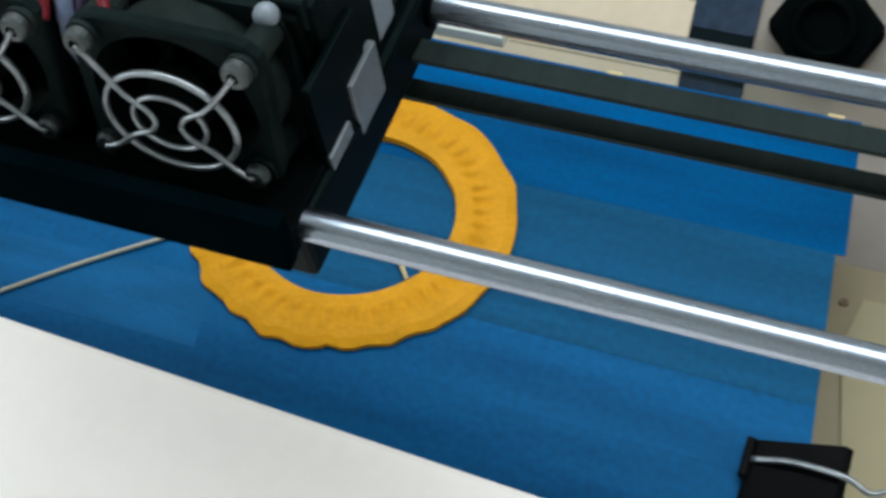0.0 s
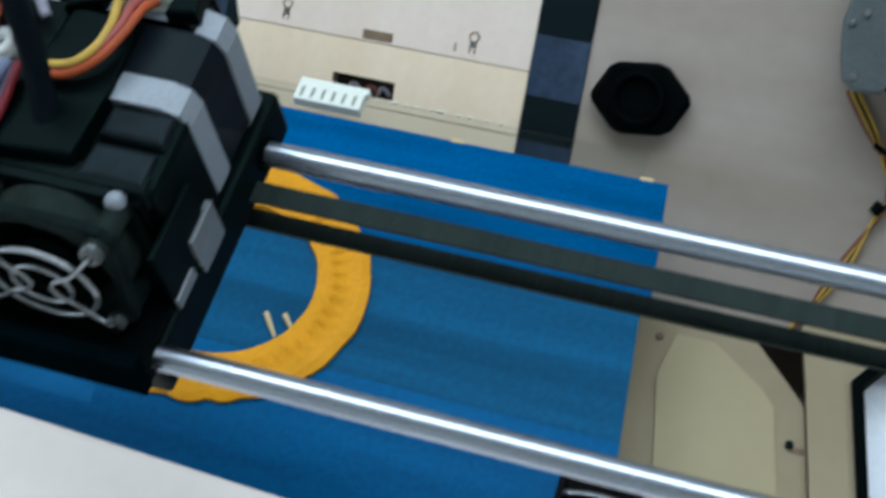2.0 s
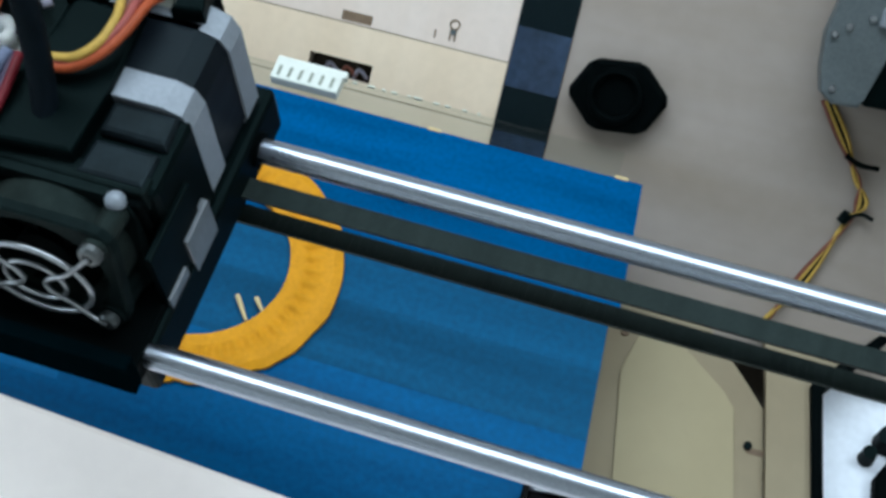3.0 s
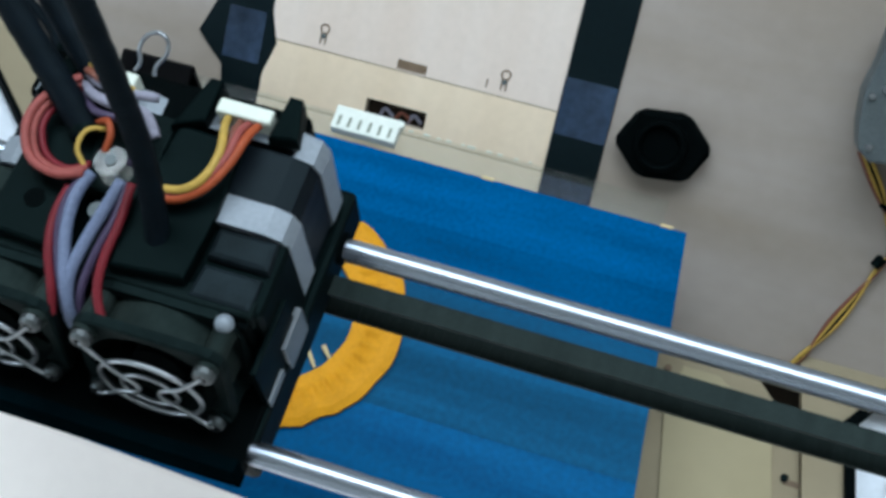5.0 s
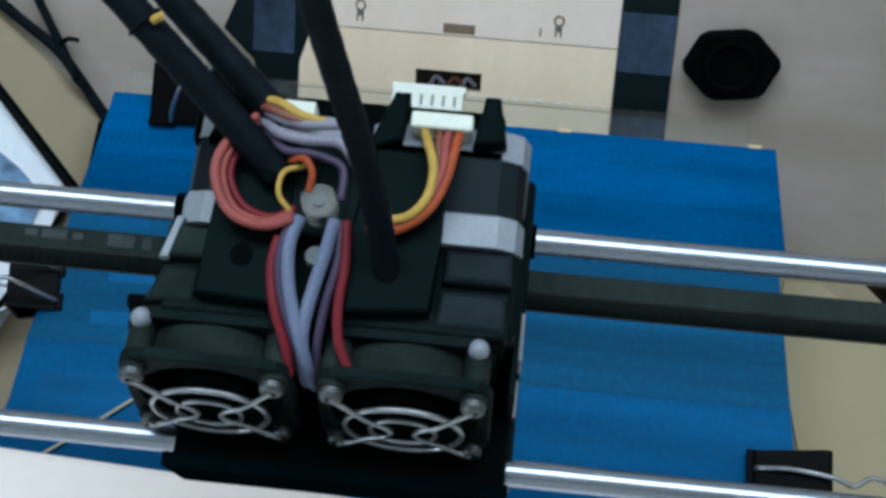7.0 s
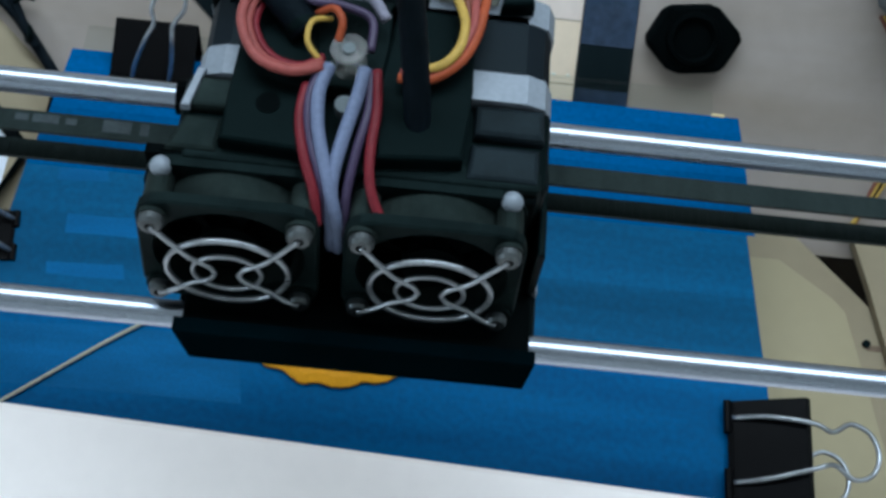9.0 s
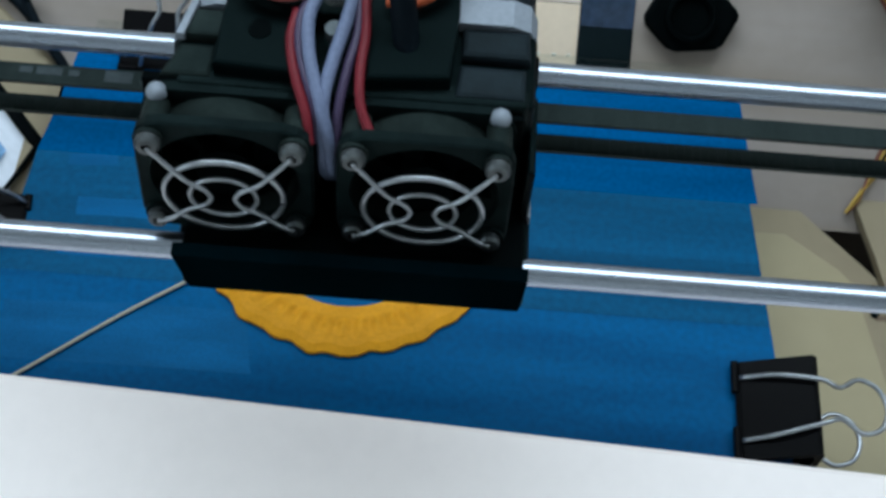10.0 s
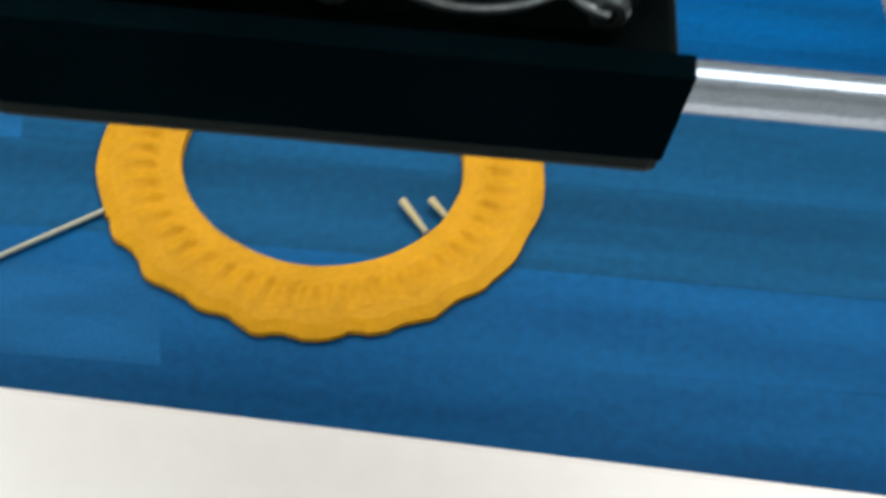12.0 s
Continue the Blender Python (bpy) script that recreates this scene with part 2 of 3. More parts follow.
def prism(poly, z0, z1, bm=None, m=None, bevel=0.0):
    """A flat outline in x, y drawn up from z0 to z1."""
    bm = bm or bmesh.new()
    lo = [bm.verts.new((x, y, z0)) for x, y in poly]
    hi = [bm.verts.new((x, y, z1)) for x, y in poly]
    n = len(poly)
    fs = [bm.faces.new(lo[::-1]), bm.faces.new(hi)]
    for i in range(n):
        fs.append(bm.faces.new((lo[i], lo[(i + 1) % n], hi[(i + 1) % n], hi[i])))
    vs = lo + hi
    if bevel:
        es = list(fs[1].edges)
        bmesh.ops.bevel(bm, geom=es, offset=bevel, segments=2, affect="EDGES", profile=0.5)
        vs = bm.verts[:]
    if m is not None:
        bmesh.ops.transform(bm, matrix=m, verts=vs)
    return bm


def rod(a, b, r, bm=None, seg=20, r2=None):
    bm = bm or bmesh.new()
    a, b = Vector(a), Vector(b)
    m = Matrix.Translation((a + b) / 2) @ (b - a).to_track_quat("Z", "Y").to_matrix().to_4x4()
    vs = bmesh.ops.create_cone(bm, cap_ends=True, segments=seg, radius1=r, radius2=r if r2 is None else r2, depth=(b - a).length, matrix=m)["verts"]
    for f in {f for v in vs for f in v.link_faces if len(f.verts) > 4}:
        for e in f.edges:
            e.smooth = False
    return bm


def spline(pts, n):
    """n places along a smooth line through pts."""
    P = [Vector(p) for p in pts]
    P = [2 * P[0] - P[1], *P, 2 * P[-1] - P[-2]]
    out = []
    k = len(P) - 3
    for i in range(n + 1):
        u = i / n * k
        j = min(int(u), k - 1)
        s = u - j
        a, b, c, d = P[j:j + 4]
        out.append(0.5 * (2 * b + (c - a) * s + (2 * a - 5 * b + 4 * c - d) * s * s + (3 * b - a - 3 * c + d) * s ** 3))
    return out


def tube(pts, r, n=28, seg=10, bm=None, closed=False, ripple=0.0):
    """A round wire along a smooth line."""
    bm = bm or bmesh.new()
    line = [Vector(p) for p in pts] if closed else spline(pts, n)
    rings = []
    k = len(line)
    up = Vector((0.3, 0.2, 1)).normalized()
    if closed:
        mid = sum(line, Vector()) / k
        up = (line[0] - mid).cross(line[k // 4] - mid).normalized()
    for i, p in enumerate(line):
        a, b = (line[i - 1], line[(i + 1) % k]) if closed else (line[max(i - 1, 0)], line[min(i + 1, k - 1)])
        d = (b - a).normalized()
        s = d.cross(up)
        if s.length < 0.05:
            s = d.cross(Vector((1, 0, 0)))
        s.normalize()
        w = s.cross(d)
        q = r * (1 + ripple * math.sin(i * 2.4))
        rings.append([bm.verts.new(p + q * (math.cos(t) * s + math.sin(t) * w)) for t in [2 * math.pi * j / seg for j in range(seg)]])
    for i in range(k if closed else k - 1):
        A, B = rings[i], rings[(i + 1) % k]
        for j in range(seg):
            bm.faces.new((A[j], A[(j + 1) % seg], B[(j + 1) % seg], B[j]))
    if not closed:
        bm.faces.new(rings[0][::-1])
        bm.faces.new(rings[-1])
    return bm


# ---- the printer's case ----
# rear panel: leans back, y = 97 + 1.25 z
LEAN_BACK = math.degrees(math.atan2(1, 1.25))
REAR = Matrix.Translation((0, 97, 0)) @ Matrix.Rotation(radians(LEAN_BACK), 4, "X")


def on_rear(x, y):
    """Panel coordinates (x, up the slope) of the place at x, y."""
    return x, (y - 97) / math.cos(radians(LEAN_BACK))


def rear_box(name, mat, parent, x0, x1, y0, y1, h0, h1, bevel=0.0, label=""):
    s0, s1 = on_rear(0, y0)[1], on_rear(0, y1)[1]
    return part(name, box(x0, x1, s0, s1, h0, h1, bevel, m=REAR), mat, parent, label)


s = lambda y: on_rear(0, y)[1]
rear = thing("wall_rear", (0, 97, 0), "leaning birch plywood rear panel of the printer", "wall", kind="structure")
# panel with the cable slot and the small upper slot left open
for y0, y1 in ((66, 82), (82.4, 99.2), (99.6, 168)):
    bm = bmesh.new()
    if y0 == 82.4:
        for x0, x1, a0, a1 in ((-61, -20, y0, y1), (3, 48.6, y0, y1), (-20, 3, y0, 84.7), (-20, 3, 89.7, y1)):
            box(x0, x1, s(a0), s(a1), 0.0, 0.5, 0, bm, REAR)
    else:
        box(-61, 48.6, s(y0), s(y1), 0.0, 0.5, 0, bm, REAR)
    part("facing_board", bm, PLY_ROSE if y0 > 99 else PLY_LIT, rear, "birch facing board with brighter light put into its colour")
bm = bmesh.new()
for x0, x1, y0, y1 in ((-190, -20, 42, 170), (3, 200, 42, 170), (-20, 3, 42, 84.7), (-20, 3, 89.7, 170)):
    box(x0, x1, s(y0), s(y1), -5, 0, 0, bm, REAR)
part("panel", bm, PLY, rear)
rear_box("slot_back", HOLE, rear, -22, 5, 82, 92, -9, -5.2, 0, "dark cable slot")
for x0, dx, mt in ((-15, 5, "a"), (-9, 6, "b"), (-4, 5, "c")):
    part("slot_wire", tube([REAR @ Vector((x0, s(85.0), -4)), REAR @ Vector((x0 + dx * .4, s(87.7), -2.2)), REAR @ Vector((x0 + dx, s(85.7), -3.5))], 0.8, 10, 6), WIRE_GREY if mt != "b" else WIRE_BROWN, rear, smooth=True)
rear_box("seam", SEAM, rear, -60, 49, 99.2, 99.6, 0.02, 0.3)
rear_box("seam", SEAM, rear, -62, 49, 82.0, 82.4, 0.02, 0.3)
rear_box("small_slot", BURNT, rear, -11.5, -0.5, 100.0, 102.6, 0.3, 0.58, 0, "burnt-edged tab slot")
for x in (-40.5, 28.0):
    ring_line = [REAR @ Vector((x + 1.6 * math.cos(a), s(105.6) + 1.6 * math.sin(a), 0.5)) for a in [k * math.pi / 10 for k in range(20)]]
    part("slot_outline", tube(ring_line, 0.32, closed=True, seg=6), BURNT, rear, "burnt round nut pocket")
    for sx in (-0.9, 0.9):
        part("slot_edge", box(x + sx - 0.28, x + sx + 0.28, s(101.2), s(104.4), 0.4, 0.62, 0, None, REAR), BURNT, rear, "burnt slot edge")
    part("screw", rod(REAR @ Vector((x, s(103.6), 0)), REAR @ Vector((x, s(103.6), 1.0)), 0.9, None, 12), MOTOR_GREY, rear)
rear_box("slot_edge", BURNT, rear, 21.6, 22.2, 101.0, 103.4, 0.4, 0.6, 0, "burnt tick mark")

st = thing("tape_strip", (58.5, 97, 0), "black tape strip with painted grey sheen patches on the rear panel", "tape", "rear tape strips")
rear_box("strip", STRIP, st, 49.0, 68.0, 70, 170, 0.05, 0.6)
rear_box("shiny_patch", STRIP_SHINE, st, 49.2, 67.8, 93.5, 109.5, 0.6, 0.9, 0, "glossy grey-blue patch with the tape's sheen in its colour")
rear_box("shiny_patch", STRIP_SHINE, st, 49.2, 67.8, 74, 81.5, 0.6, 0.9, 0, "glossy grey-blue patch with the tape's sheen in its colour")
st = thing("tape_strip", (-72, 97, 0), "black six-sided tape piece with painted pale sheen patches on the rear panel", "tape", "rear tape strips")
outline = [(-74, s(72)), (-61.5, s(72)), (-61, s(89)), (-57.5, s(98)), (-61, s(107)), (-61.5, s(170)), (-82, s(170)), (-82.5, s(107)), (-88, s(96.5)), (-77, s(88.5))]
part("strip", prism(outline, 0.05, 0.6, None, REAR), STRIP, st)
rear_box("shiny_patch", STRIP_SHINE, st, -77.5, -63, 91, 106, 0.6, 0.9, 0, "glossy grey-blue patch with the tape's sheen in its colour")

nut = thing("cable_gland", (87, 98, 0), "large black hexagonal nut on the rear panel", "nut")
bm = bmesh.new()
hexa = [(87.5 + 16.3 * math.cos(k * math.pi / 3 + e + 0.16), s(98.0) + 12.7 * math.sin(k * math.pi / 3 + e + 0.16)) for k in range(6) for e in (-0.13, 0.0, 0.13)]
prism(hexa, 0.02, 6, bm, REAR, 1.8)
part("hex_nut", bm, BLACK_MATT, nut)
bm = bmesh.new()
turns = [[bm.verts.new(REAR @ Vector((87 + r * math.cos(a), 1.3 + r * math.sin(a), h))) for r, h in ((9.6, 5.8), (9.0, 8.2), (7.6, 8.6), (6.6, 7.6), (6.2, 0.6), (9.6, 0.6))] for a in [k * math.pi / 16 for k in range(32)]]
for k in range(32):
    for q in range(6):
        bm.faces.new((turns[k][q], turns[(k + 1) % 32][q], turns[(k + 1) % 32][(q + 1) % 6], turns[k][(q + 1) % 6]))
part("collar", bm, BLACK_MATT, nut)
part("bore", rod(REAR @ Vector((87, 1.3, 6.05)), REAR @ Vector((87, 1.3, 6.3)), 6.3, None, 24), BLACK_MATT, nut)

lone("floor", prism([(-175, -120), (188, -120), (165, -6), (159.5, 21), (153, 28), (134, 47), (-175, 47)], -46, -40), PLY_FLOOR, (0, 0, -46), "pale plywood floor of the printer case", "floor", kind="structure")
# the lit area of the floor, laid on it as a thin paler sheet
lone("floor_panel", prism([(112, 20), (120, -22), (140, -118), (178.5, -118), (156.2, -9), (150.5, 18), (146, 23), (128, 36), (115, 36)], -40, -38.9, None, None, 0.3), FLOOR_LIT, (130, 0, -40), "pool of light on the case floor, built as a cut-cornered cream sheet", "panel", kind="structure")
lone("corner_gap", prism([(130, 30), (175, 5), (175, 75), (130, 75)], -72, -66), HOLE, (150, 40, -72), "dark cable gap in the floor's cut corner", "gap", kind="structure")
lone("side_ledge", prism([(188.3, -120), (202, -120), (179, -4), (172, 31), (183, 46), (197, 64), (150, 64), (158.5, 28), (165.3, -6)], -40.5, -36.5, None, None, 0.4), PLY_FLOOR, (168, 0, -40.5), "plywood side of the case beside the floor", "ledge", kind="structure")
lone("ledge_trim", prism([(202, -120), (205.4, -120), (182.4, -4), (175.6, 30), (186, 44.5), (199, 61.5), (197, 64), (183, 46), (172, 31), (179, -4)], -41, -33.5, None, None, 0.3), BLACK_MATT, (177, 0, -41), "black edge of the side opening", "trim", kind="structure")
lone("pale_cloth", box(178, 330, -160, 66, -60, -52), CLOTH_WHITE, (240, 0, -60), "pale blue cloth seen through the side opening", "cloth")
# black object of unknown use, built as two knobs and a bar
gad = thing("knobbed_part", (205, 18, -52), "black knobbed part lying on the cloth outside", "clamp")
part("knob", rod((201, 26, -52), (201, 26, -44), 4.2, None, 20, 3.6), BLACK, gad)
part("knob", rod((196, 19, -52), (196, 19, -45), 2.8, None, 16, 2.4), BLACK, gad)
part("bar", prism([(199, 12), (208, 30), (232, 24), (226, -30), (204, -26)], -52, -46, None, None, 1.0), BLACK_MATT, gad)

lone("front_board", prism([(-260, -54.0), (260, -75.5), (260, -330), (-260, -330)], 2.2, 8, None, None, 2.2), PAINT, (0, -150, 2.2), "white-painted front board of the printer case", "board", kind="structure")

# unseen upright board behind the side opening, added to shade the rear corner
lone("wall_corner_side", box(206, 212, 68, 175, -80, 250, 0.5), PLY_FLOOR, (209, 120, -80), "unseen upright plywood board added to shade the rear corner", "wall", kind="structure")

# left side: plywood with an opening onto a pale and blue cloth
lone("side_floor", prism([(-120, 120), (-195, 120), (-195, -120), (-120, -120)], -36, -24), PLY_FLOOR, (-160, 0, -36), "plywood side panel at the bed's edge", "panel", kind="structure")
# side wall: runs from the corner cable to the side opening
along, across = Vector((-0.734, 0.530, 0.4247)).normalized(), Vector((-0.4665, -0.8479, 0.252))
out = along.cross(across).normalized()
across = out.cross(along)
SIDE = Matrix.Translation((-124.5, 64.5, -26)) @ Matrix((along, across, out)).transposed().to_4x4()
if out.z < 0:
    SIDE = SIDE @ Matrix.Diagonal((1, 1, -1, 1))
lone("wall_side", prism([(-14, -1), (150, -1), (150, 9), (48, 19.8), (-4, 27.5), (-14, 27.5)], -4, 0, None, SIDE), PLY_FLOOR, (-135, 62, -24), "pale plywood side wall of the case", "wall", kind="structure")
lone("opening_trim", prism([(-4.8, 26.6), (48, 18.8), (150, 8), (150, 9.6), (48, 20.4), (-3.4, 28.2), (-8, 45), (-18, 90), (-19.5, 90), (-9.4, 45)], -5, 1, None, SIDE), BLACK_MATT, (-135, 40, -22), "black edge of the side opening", "trim", kind="structure")
lone("pale_cloth", prism([(-4, 28), (48, 20), (150, 10), (150, 130), (-34, 130), (-12, 45)], -8, -6, None, SIDE), CLOTH_WHITE, (-150, 40, -24), "pale cloth beyond the side opening", "cloth")
lone("blue_cloth", prism([(1, 36.5), (14, 35), (24, 36), (37, 33.5), (80, 30), (80, 125), (-6, 125), (-2, 70), (-4, 52)], -5.9, -4.6, None, SIDE), CLOTH_BLUE, (-165, 30, -14), "blue mottled cloth beyond the side opening", "cloth")
corner = [REAR @ Vector(p) for p in ((-112, -50, 1), (-124.5, -41.6, 2.5), (-139.7, -21.7, 2.5), (-147.8, -12.3, 2.5), (-161.6, -2.2, 2.5), (-190, 19, 2.5), (-225, 45, 2.5))]
lone("black_cable", tube(corner, 1.9, 50, 10), SLEEVE, corner[2], "black cable along the case corner", "cable", "corner cables", smooth=True)
corner = [REAR @ Vector(p) for p in ((-137, -25, 4.6), (-140.5, -20, 4.6), (-145.8, -10.5, 3.0), (-150.9, -1.1, 2.5), (-157, 12, 2.5), (-166, 36, 2.5))]
lone("black_cable", tube(corner, 1.6, 40, 10), SLEEVE, corner[1], "thin black cable joining the corner cable", "cable", "corner cables", smooth=True)
tie = thing("cable_tie", REAR @ Vector((-140, -21, 3)), "black cable tie round the corner cables", "cable tie")
part("band", tube([REAR @ Vector((-140.3 + 1.6 * math.sin(a), -21 + 3.4 * math.cos(a) * 0.7, 3.2 + 3.4 * math.sin(a))) for a in [k * math.pi / 8 for k in range(16)]], 1.1, closed=True, seg=6), BLACK, tie)
part("tail", tube([REAR @ Vector(p) for p in ((-145.5, -10.6, 4.4), (-142, -8.6, 4.6), (-138.5, -9, 4.0))], 0.9, 8, 6), BLACK, tie)

# ---- the bed ----
bed = thing("print_bed", (0, 0, -8), "print bed covered with strips of blue masking tape", "print bed")
part("platform", box(-126, 100, -84, 58, -9, -3.2, 0.8), BLACK_MATT, bed)
bmg = box(-118, 95, -84, 78, -3.0, -0.5, 0.3)
glass = part("glass_plate", bmg, GLASS, bed, "clear glass plate")
glass.visible_shadow = False


def left_x(y):
    return -121.0 - (67 - y) * 0.11


def right_x(y):
    return 101.0 + (67 - y) * 0.095


edges = [67.5, 45.2, 23.2, 1.0, -21.3, -43.6, -65.8, -86]
rnd = random.Random(4)
for i in range(7):
    y1, y0 = edges[i], edges[i + 1] - 0.8
    over = 2.6 if i < 2 else 0.0
    bm = bmesh.new()
    top = [(left_x(y1) - rnd.uniform(0, 1.5), y1), (right_x(y1) + over, y1 + rnd.uniform(-.3, .3)), (right_x(y0) + over, y0 + rnd.uniform(-.3, .3)), (left_x(y0) - rnd.uniform(0, 1.5), y0)]
    z = -0.40 + 0.055 * (6 - i)
    prism(top, z - 0.05, z + 0.12, bm)
    part("tape_strip", bm, (TAPE, TAPE, TAPE_TEAL, TAPE_TEAL, TAPE_WORN, TAPE_WORN, TAPE_WORN)[i], bed)
for i, (x, y, w, d) in enumerate(((-98, 3, 12, 3.5), (-101, -13, 12, 2.5), (-108, 20, 8, 2.2), (-86, -41, 38, 10.5))):
    a = rnd.uniform(-0.04, 0.04)
    m = Matrix.Translation((x, y, 0)) @ Matrix.Rotation(a, 4, "Z")
    poly = [(-w, -d + rnd.uniform(-.8, .8)), (-w * .2, -d), (w, -d + rnd.uniform(-.8, .8)), (w * 0.9, d), (0, d + rnd.uniform(-.8, .8)), (-w * 1.04, d * .8)]
    row = min(k for k in range(7) if edges[k + 1] < y + d + 0.8)
    lift = -0.28 + 0.055 * (6 - row) + 0.012 + 0.004 * i
    part("scraped_patch", prism(poly, lift - 0.3, lift, None, m), TAPE_PALE, bed, "paler patch of tape")
for x, y in ((96.5, 67.4), (33, 67.3)):
    part("tape_nib", box(x - 2.2, x + 2.2, y - 0.4, y + 0.8, -0.3, 0.4, 0.15), PALE_ORANGE, bed, "yellowish torn nib of tape")

# small white flecks imitate the sparkle along the rear glass edge
rc = random.Random(21)
x = -4.0
while x < 46:
    w = rc.uniform(0.6, 3.0)
    part("edge_chip", box(x, x + w, 77.8, 78.3, -1.2, -0.3 + rc.uniform(0, .4), 0.1), NYLON, bed, "white fleck standing in for a glint on the glass edge")
    x += w + rc.uniform(0.8, 4.5)

# ---- the printed ring ----
ring = thing("printed_ring", (-22.5, -0.4, 0), "half-finished orange printed ring lying on the blue tape", "print")
bm = bmesh.new()
K = 384
loops = []
rr = random.Random(9)
lump = [rr.uniform(-1, 1) for _ in range(36)]
for k in range(K):
    a = 2 * math.pi * k / K
    u = k / K * 36
    j = int(u)
    wob = lump[j] + (lump[(j + 1) % 36] - lump[j]) * (u - j)
    rib = 0.62 * math.sin(a * 48 + 0.9 * wob)
    ca, sa = math.cos(a), math.sin(a)
    row = []
    for f, z in ((1.0, 0.15), (1.0, 1.6), (0.94, 2.6), (0.89, 2.8), (0.87, 2.9 + 0.3 * rib), (0.77, 2.9 + rib), (0.72, 2.8), (0.635, 2.4), (0.63, 0.15)):
        g = wob * 0.55 if f > 0.9 else 0.2 * wob
        if f > 0.9 and 3.6 < a < 5.6:
            g += 0.55 * math.sin(a * 24) + 0.4 * lump[(k // 5) % 36]
        row.append(bm.verts.new((-22.5 + (46.3 * f + g) * ca, -0.4 + (42.6 * f + g) * sa, z)))
    loops.append(row)
for k in range(K):
    A, B = loops[k], loops[(k + 1) % K]
    for j in range(9):
        bm.faces.new((A[j], B[j], B[(j + 1) % 9], A[(j + 1) % 9]))
part("ring_body", bm, ORANGE, ring, smooth=False)
for a, b in (((-5.5, -9.5, 2.2), (0.0, -16.5, 1.6)), ((0.4, -8.6, 2.2), (4.0, -12.5, 1.8))):
    part("stray_stub", rod(a, b, 0.8, None, 8, 0.5), PALE_ORANGE, ring, "pale stub of extruded plastic")
lone("plastic_thread", tube([(-64, -17, 1.1), (-90, -36, 0.9), (-116, -57, 0.8), (-134, -70, 0.7)], 0.58, 24, 6), THREAD, (-100, -43, 0.1), "thin drawn-out thread of plastic on the tape", "thread", smooth=True)



# ---- binder clips ----
def binder_clip(name, at, turn, w, label, up=0.0, size=1.0, narrow=1.0, lean=0.0):
    c = thing(name, at, label, "binder clip", "binder clips")
    m = Matrix.Translation(at) @ Matrix.Rotation(radians(turn), 4, "Z") @ Matrix.Scale(size, 4)
    w /= size
    bm = bmesh.new()
    # jaw on top of the plate, spine and lower jaw
    prof = [(-12, 1.1), (-10.5, 2.0), (6, 9.0), (7.4, 8.0), (7.4, -8.0), (6, -9), (-10.5, -5.2), (-12, -4.2), (-11, -3.4), (5.6, -6.6), (5.6, 6.6), (-11, 0.4)]
    vs0 = [bm.verts.new((-w / 2, y, z)) for y, z in prof]
    vs1 = [bm.verts.new((w / 2, y, z)) for y, z in prof]
    bm.faces.new(vs0[::-1]), bm.faces.new(vs1)
    for i in range(len(prof)):
        j = (i + 1) % len(prof)
        bm.faces.new((vs0[i], vs0[j], vs1[j], vs1[i]))
    bmesh.ops.transform(bm, matrix=m, verts=bm.verts[:])
    part("jaw", bm, BLACK_GLOSS, c)
    for sx in (-1, 1):
        bm = rod(m @ Vector((sx * w * 0.5, -12, 1.4)), m @ Vector((sx * w * 0.18, -12, 1.4)), 1.25, None, 10)
        part("rolled_edge", bm, BLACK_GLOSS, c)
    t = Matrix.Translation((0, -11, 1.6)) @ Matrix.Rotation(radians(up), 4, "X")
    loop = [(-w * .32, 0, 0.8), (-w * .30, 8, 5.4), (-w * .22, 18, 9.3), (-w * .16, 23, 8.6), (-w * .27, 28, 7.6), (-w * .20, 33, 7), (0, 35, 6.8), (w * .20, 33, 7), (w * .27, 28, 7.6), (w * .16, 23, 8.6), (w * .22, 18, 9.3), (w * .30, 8, 5.4), (w * .32, 0, 0.8)]
    part("wire_handle", tube([m @ t @ Vector((p[0] * narrow + lean * p[1] / 35, p[1], p[2])) for p in loop], 0.75, 60, 8), NICKEL, c, "bright nickel wire handle", True)
    t = Matrix.Translation((0, -11, -3)) @ Matrix.Rotation(radians(-4), 4, "X")
    low = [(x, y, -z) for x, y, z in loop]
    part("wire_handle", tube([m @ t @ Vector(p) for p in low], 0.75, 60, 8), NICKEL, c, "bright nickel wire handle", True)
    return c


binder_clip("binder_clip", (111.2, -52, 0.6), -90, 31.5, "black binder clip with bright wire handles on the bed's edge", 0, 1.18)
binder_clip("binder_clip", (-93.2, 68.5, 0.6), 0, 27, "black binder clip with raised wire handle on the bed's rear", 58, 1.0, 0.7, 9.0)
binder_clip("binder_clip", (-134.5, -5, -1.0), 96, 17, "small black binder clip at the side edge of the bed", 30, 0.8)

# ---- bed connector ----
con = thing("bed_connector", (-14, 75, -0.5), "white six-way terminal block on the rear of the glass plate", "connector")
bm = box(-26, -2, 69.2, 76.5, -0.5, 4.0, 0.5)
part("housing", bm, CONNECTOR, con)
for k in range(6):
    part("terminal", box(-24 + k * 3.75, -23.0 + k * 3.75, 70.6, 74.6, 3.9, 4.2), SLIT, con)
part("ledge", box(-26.6, -1.4, 76.6, 79.4, -0.5, 2.6, 0.4), CONNECTOR, con)

# ---- side motor and its lead ----
mot = thing("stepper_motor", (158, 125, 20), "grey stepper motor fixed in the rear corner", "motor")
cap = [(147.5, 60), (147.0, 48.4), (145.2, 37), (146.6, 26), (148.6, 19), (152.8, 16), (160.4, 16.7), (161.6, 19.7), (167, 40), (167, 60)]
part("body", prism(cap, 6, 26, None, REAR, 1.2), MOTOR_GREY, mot)
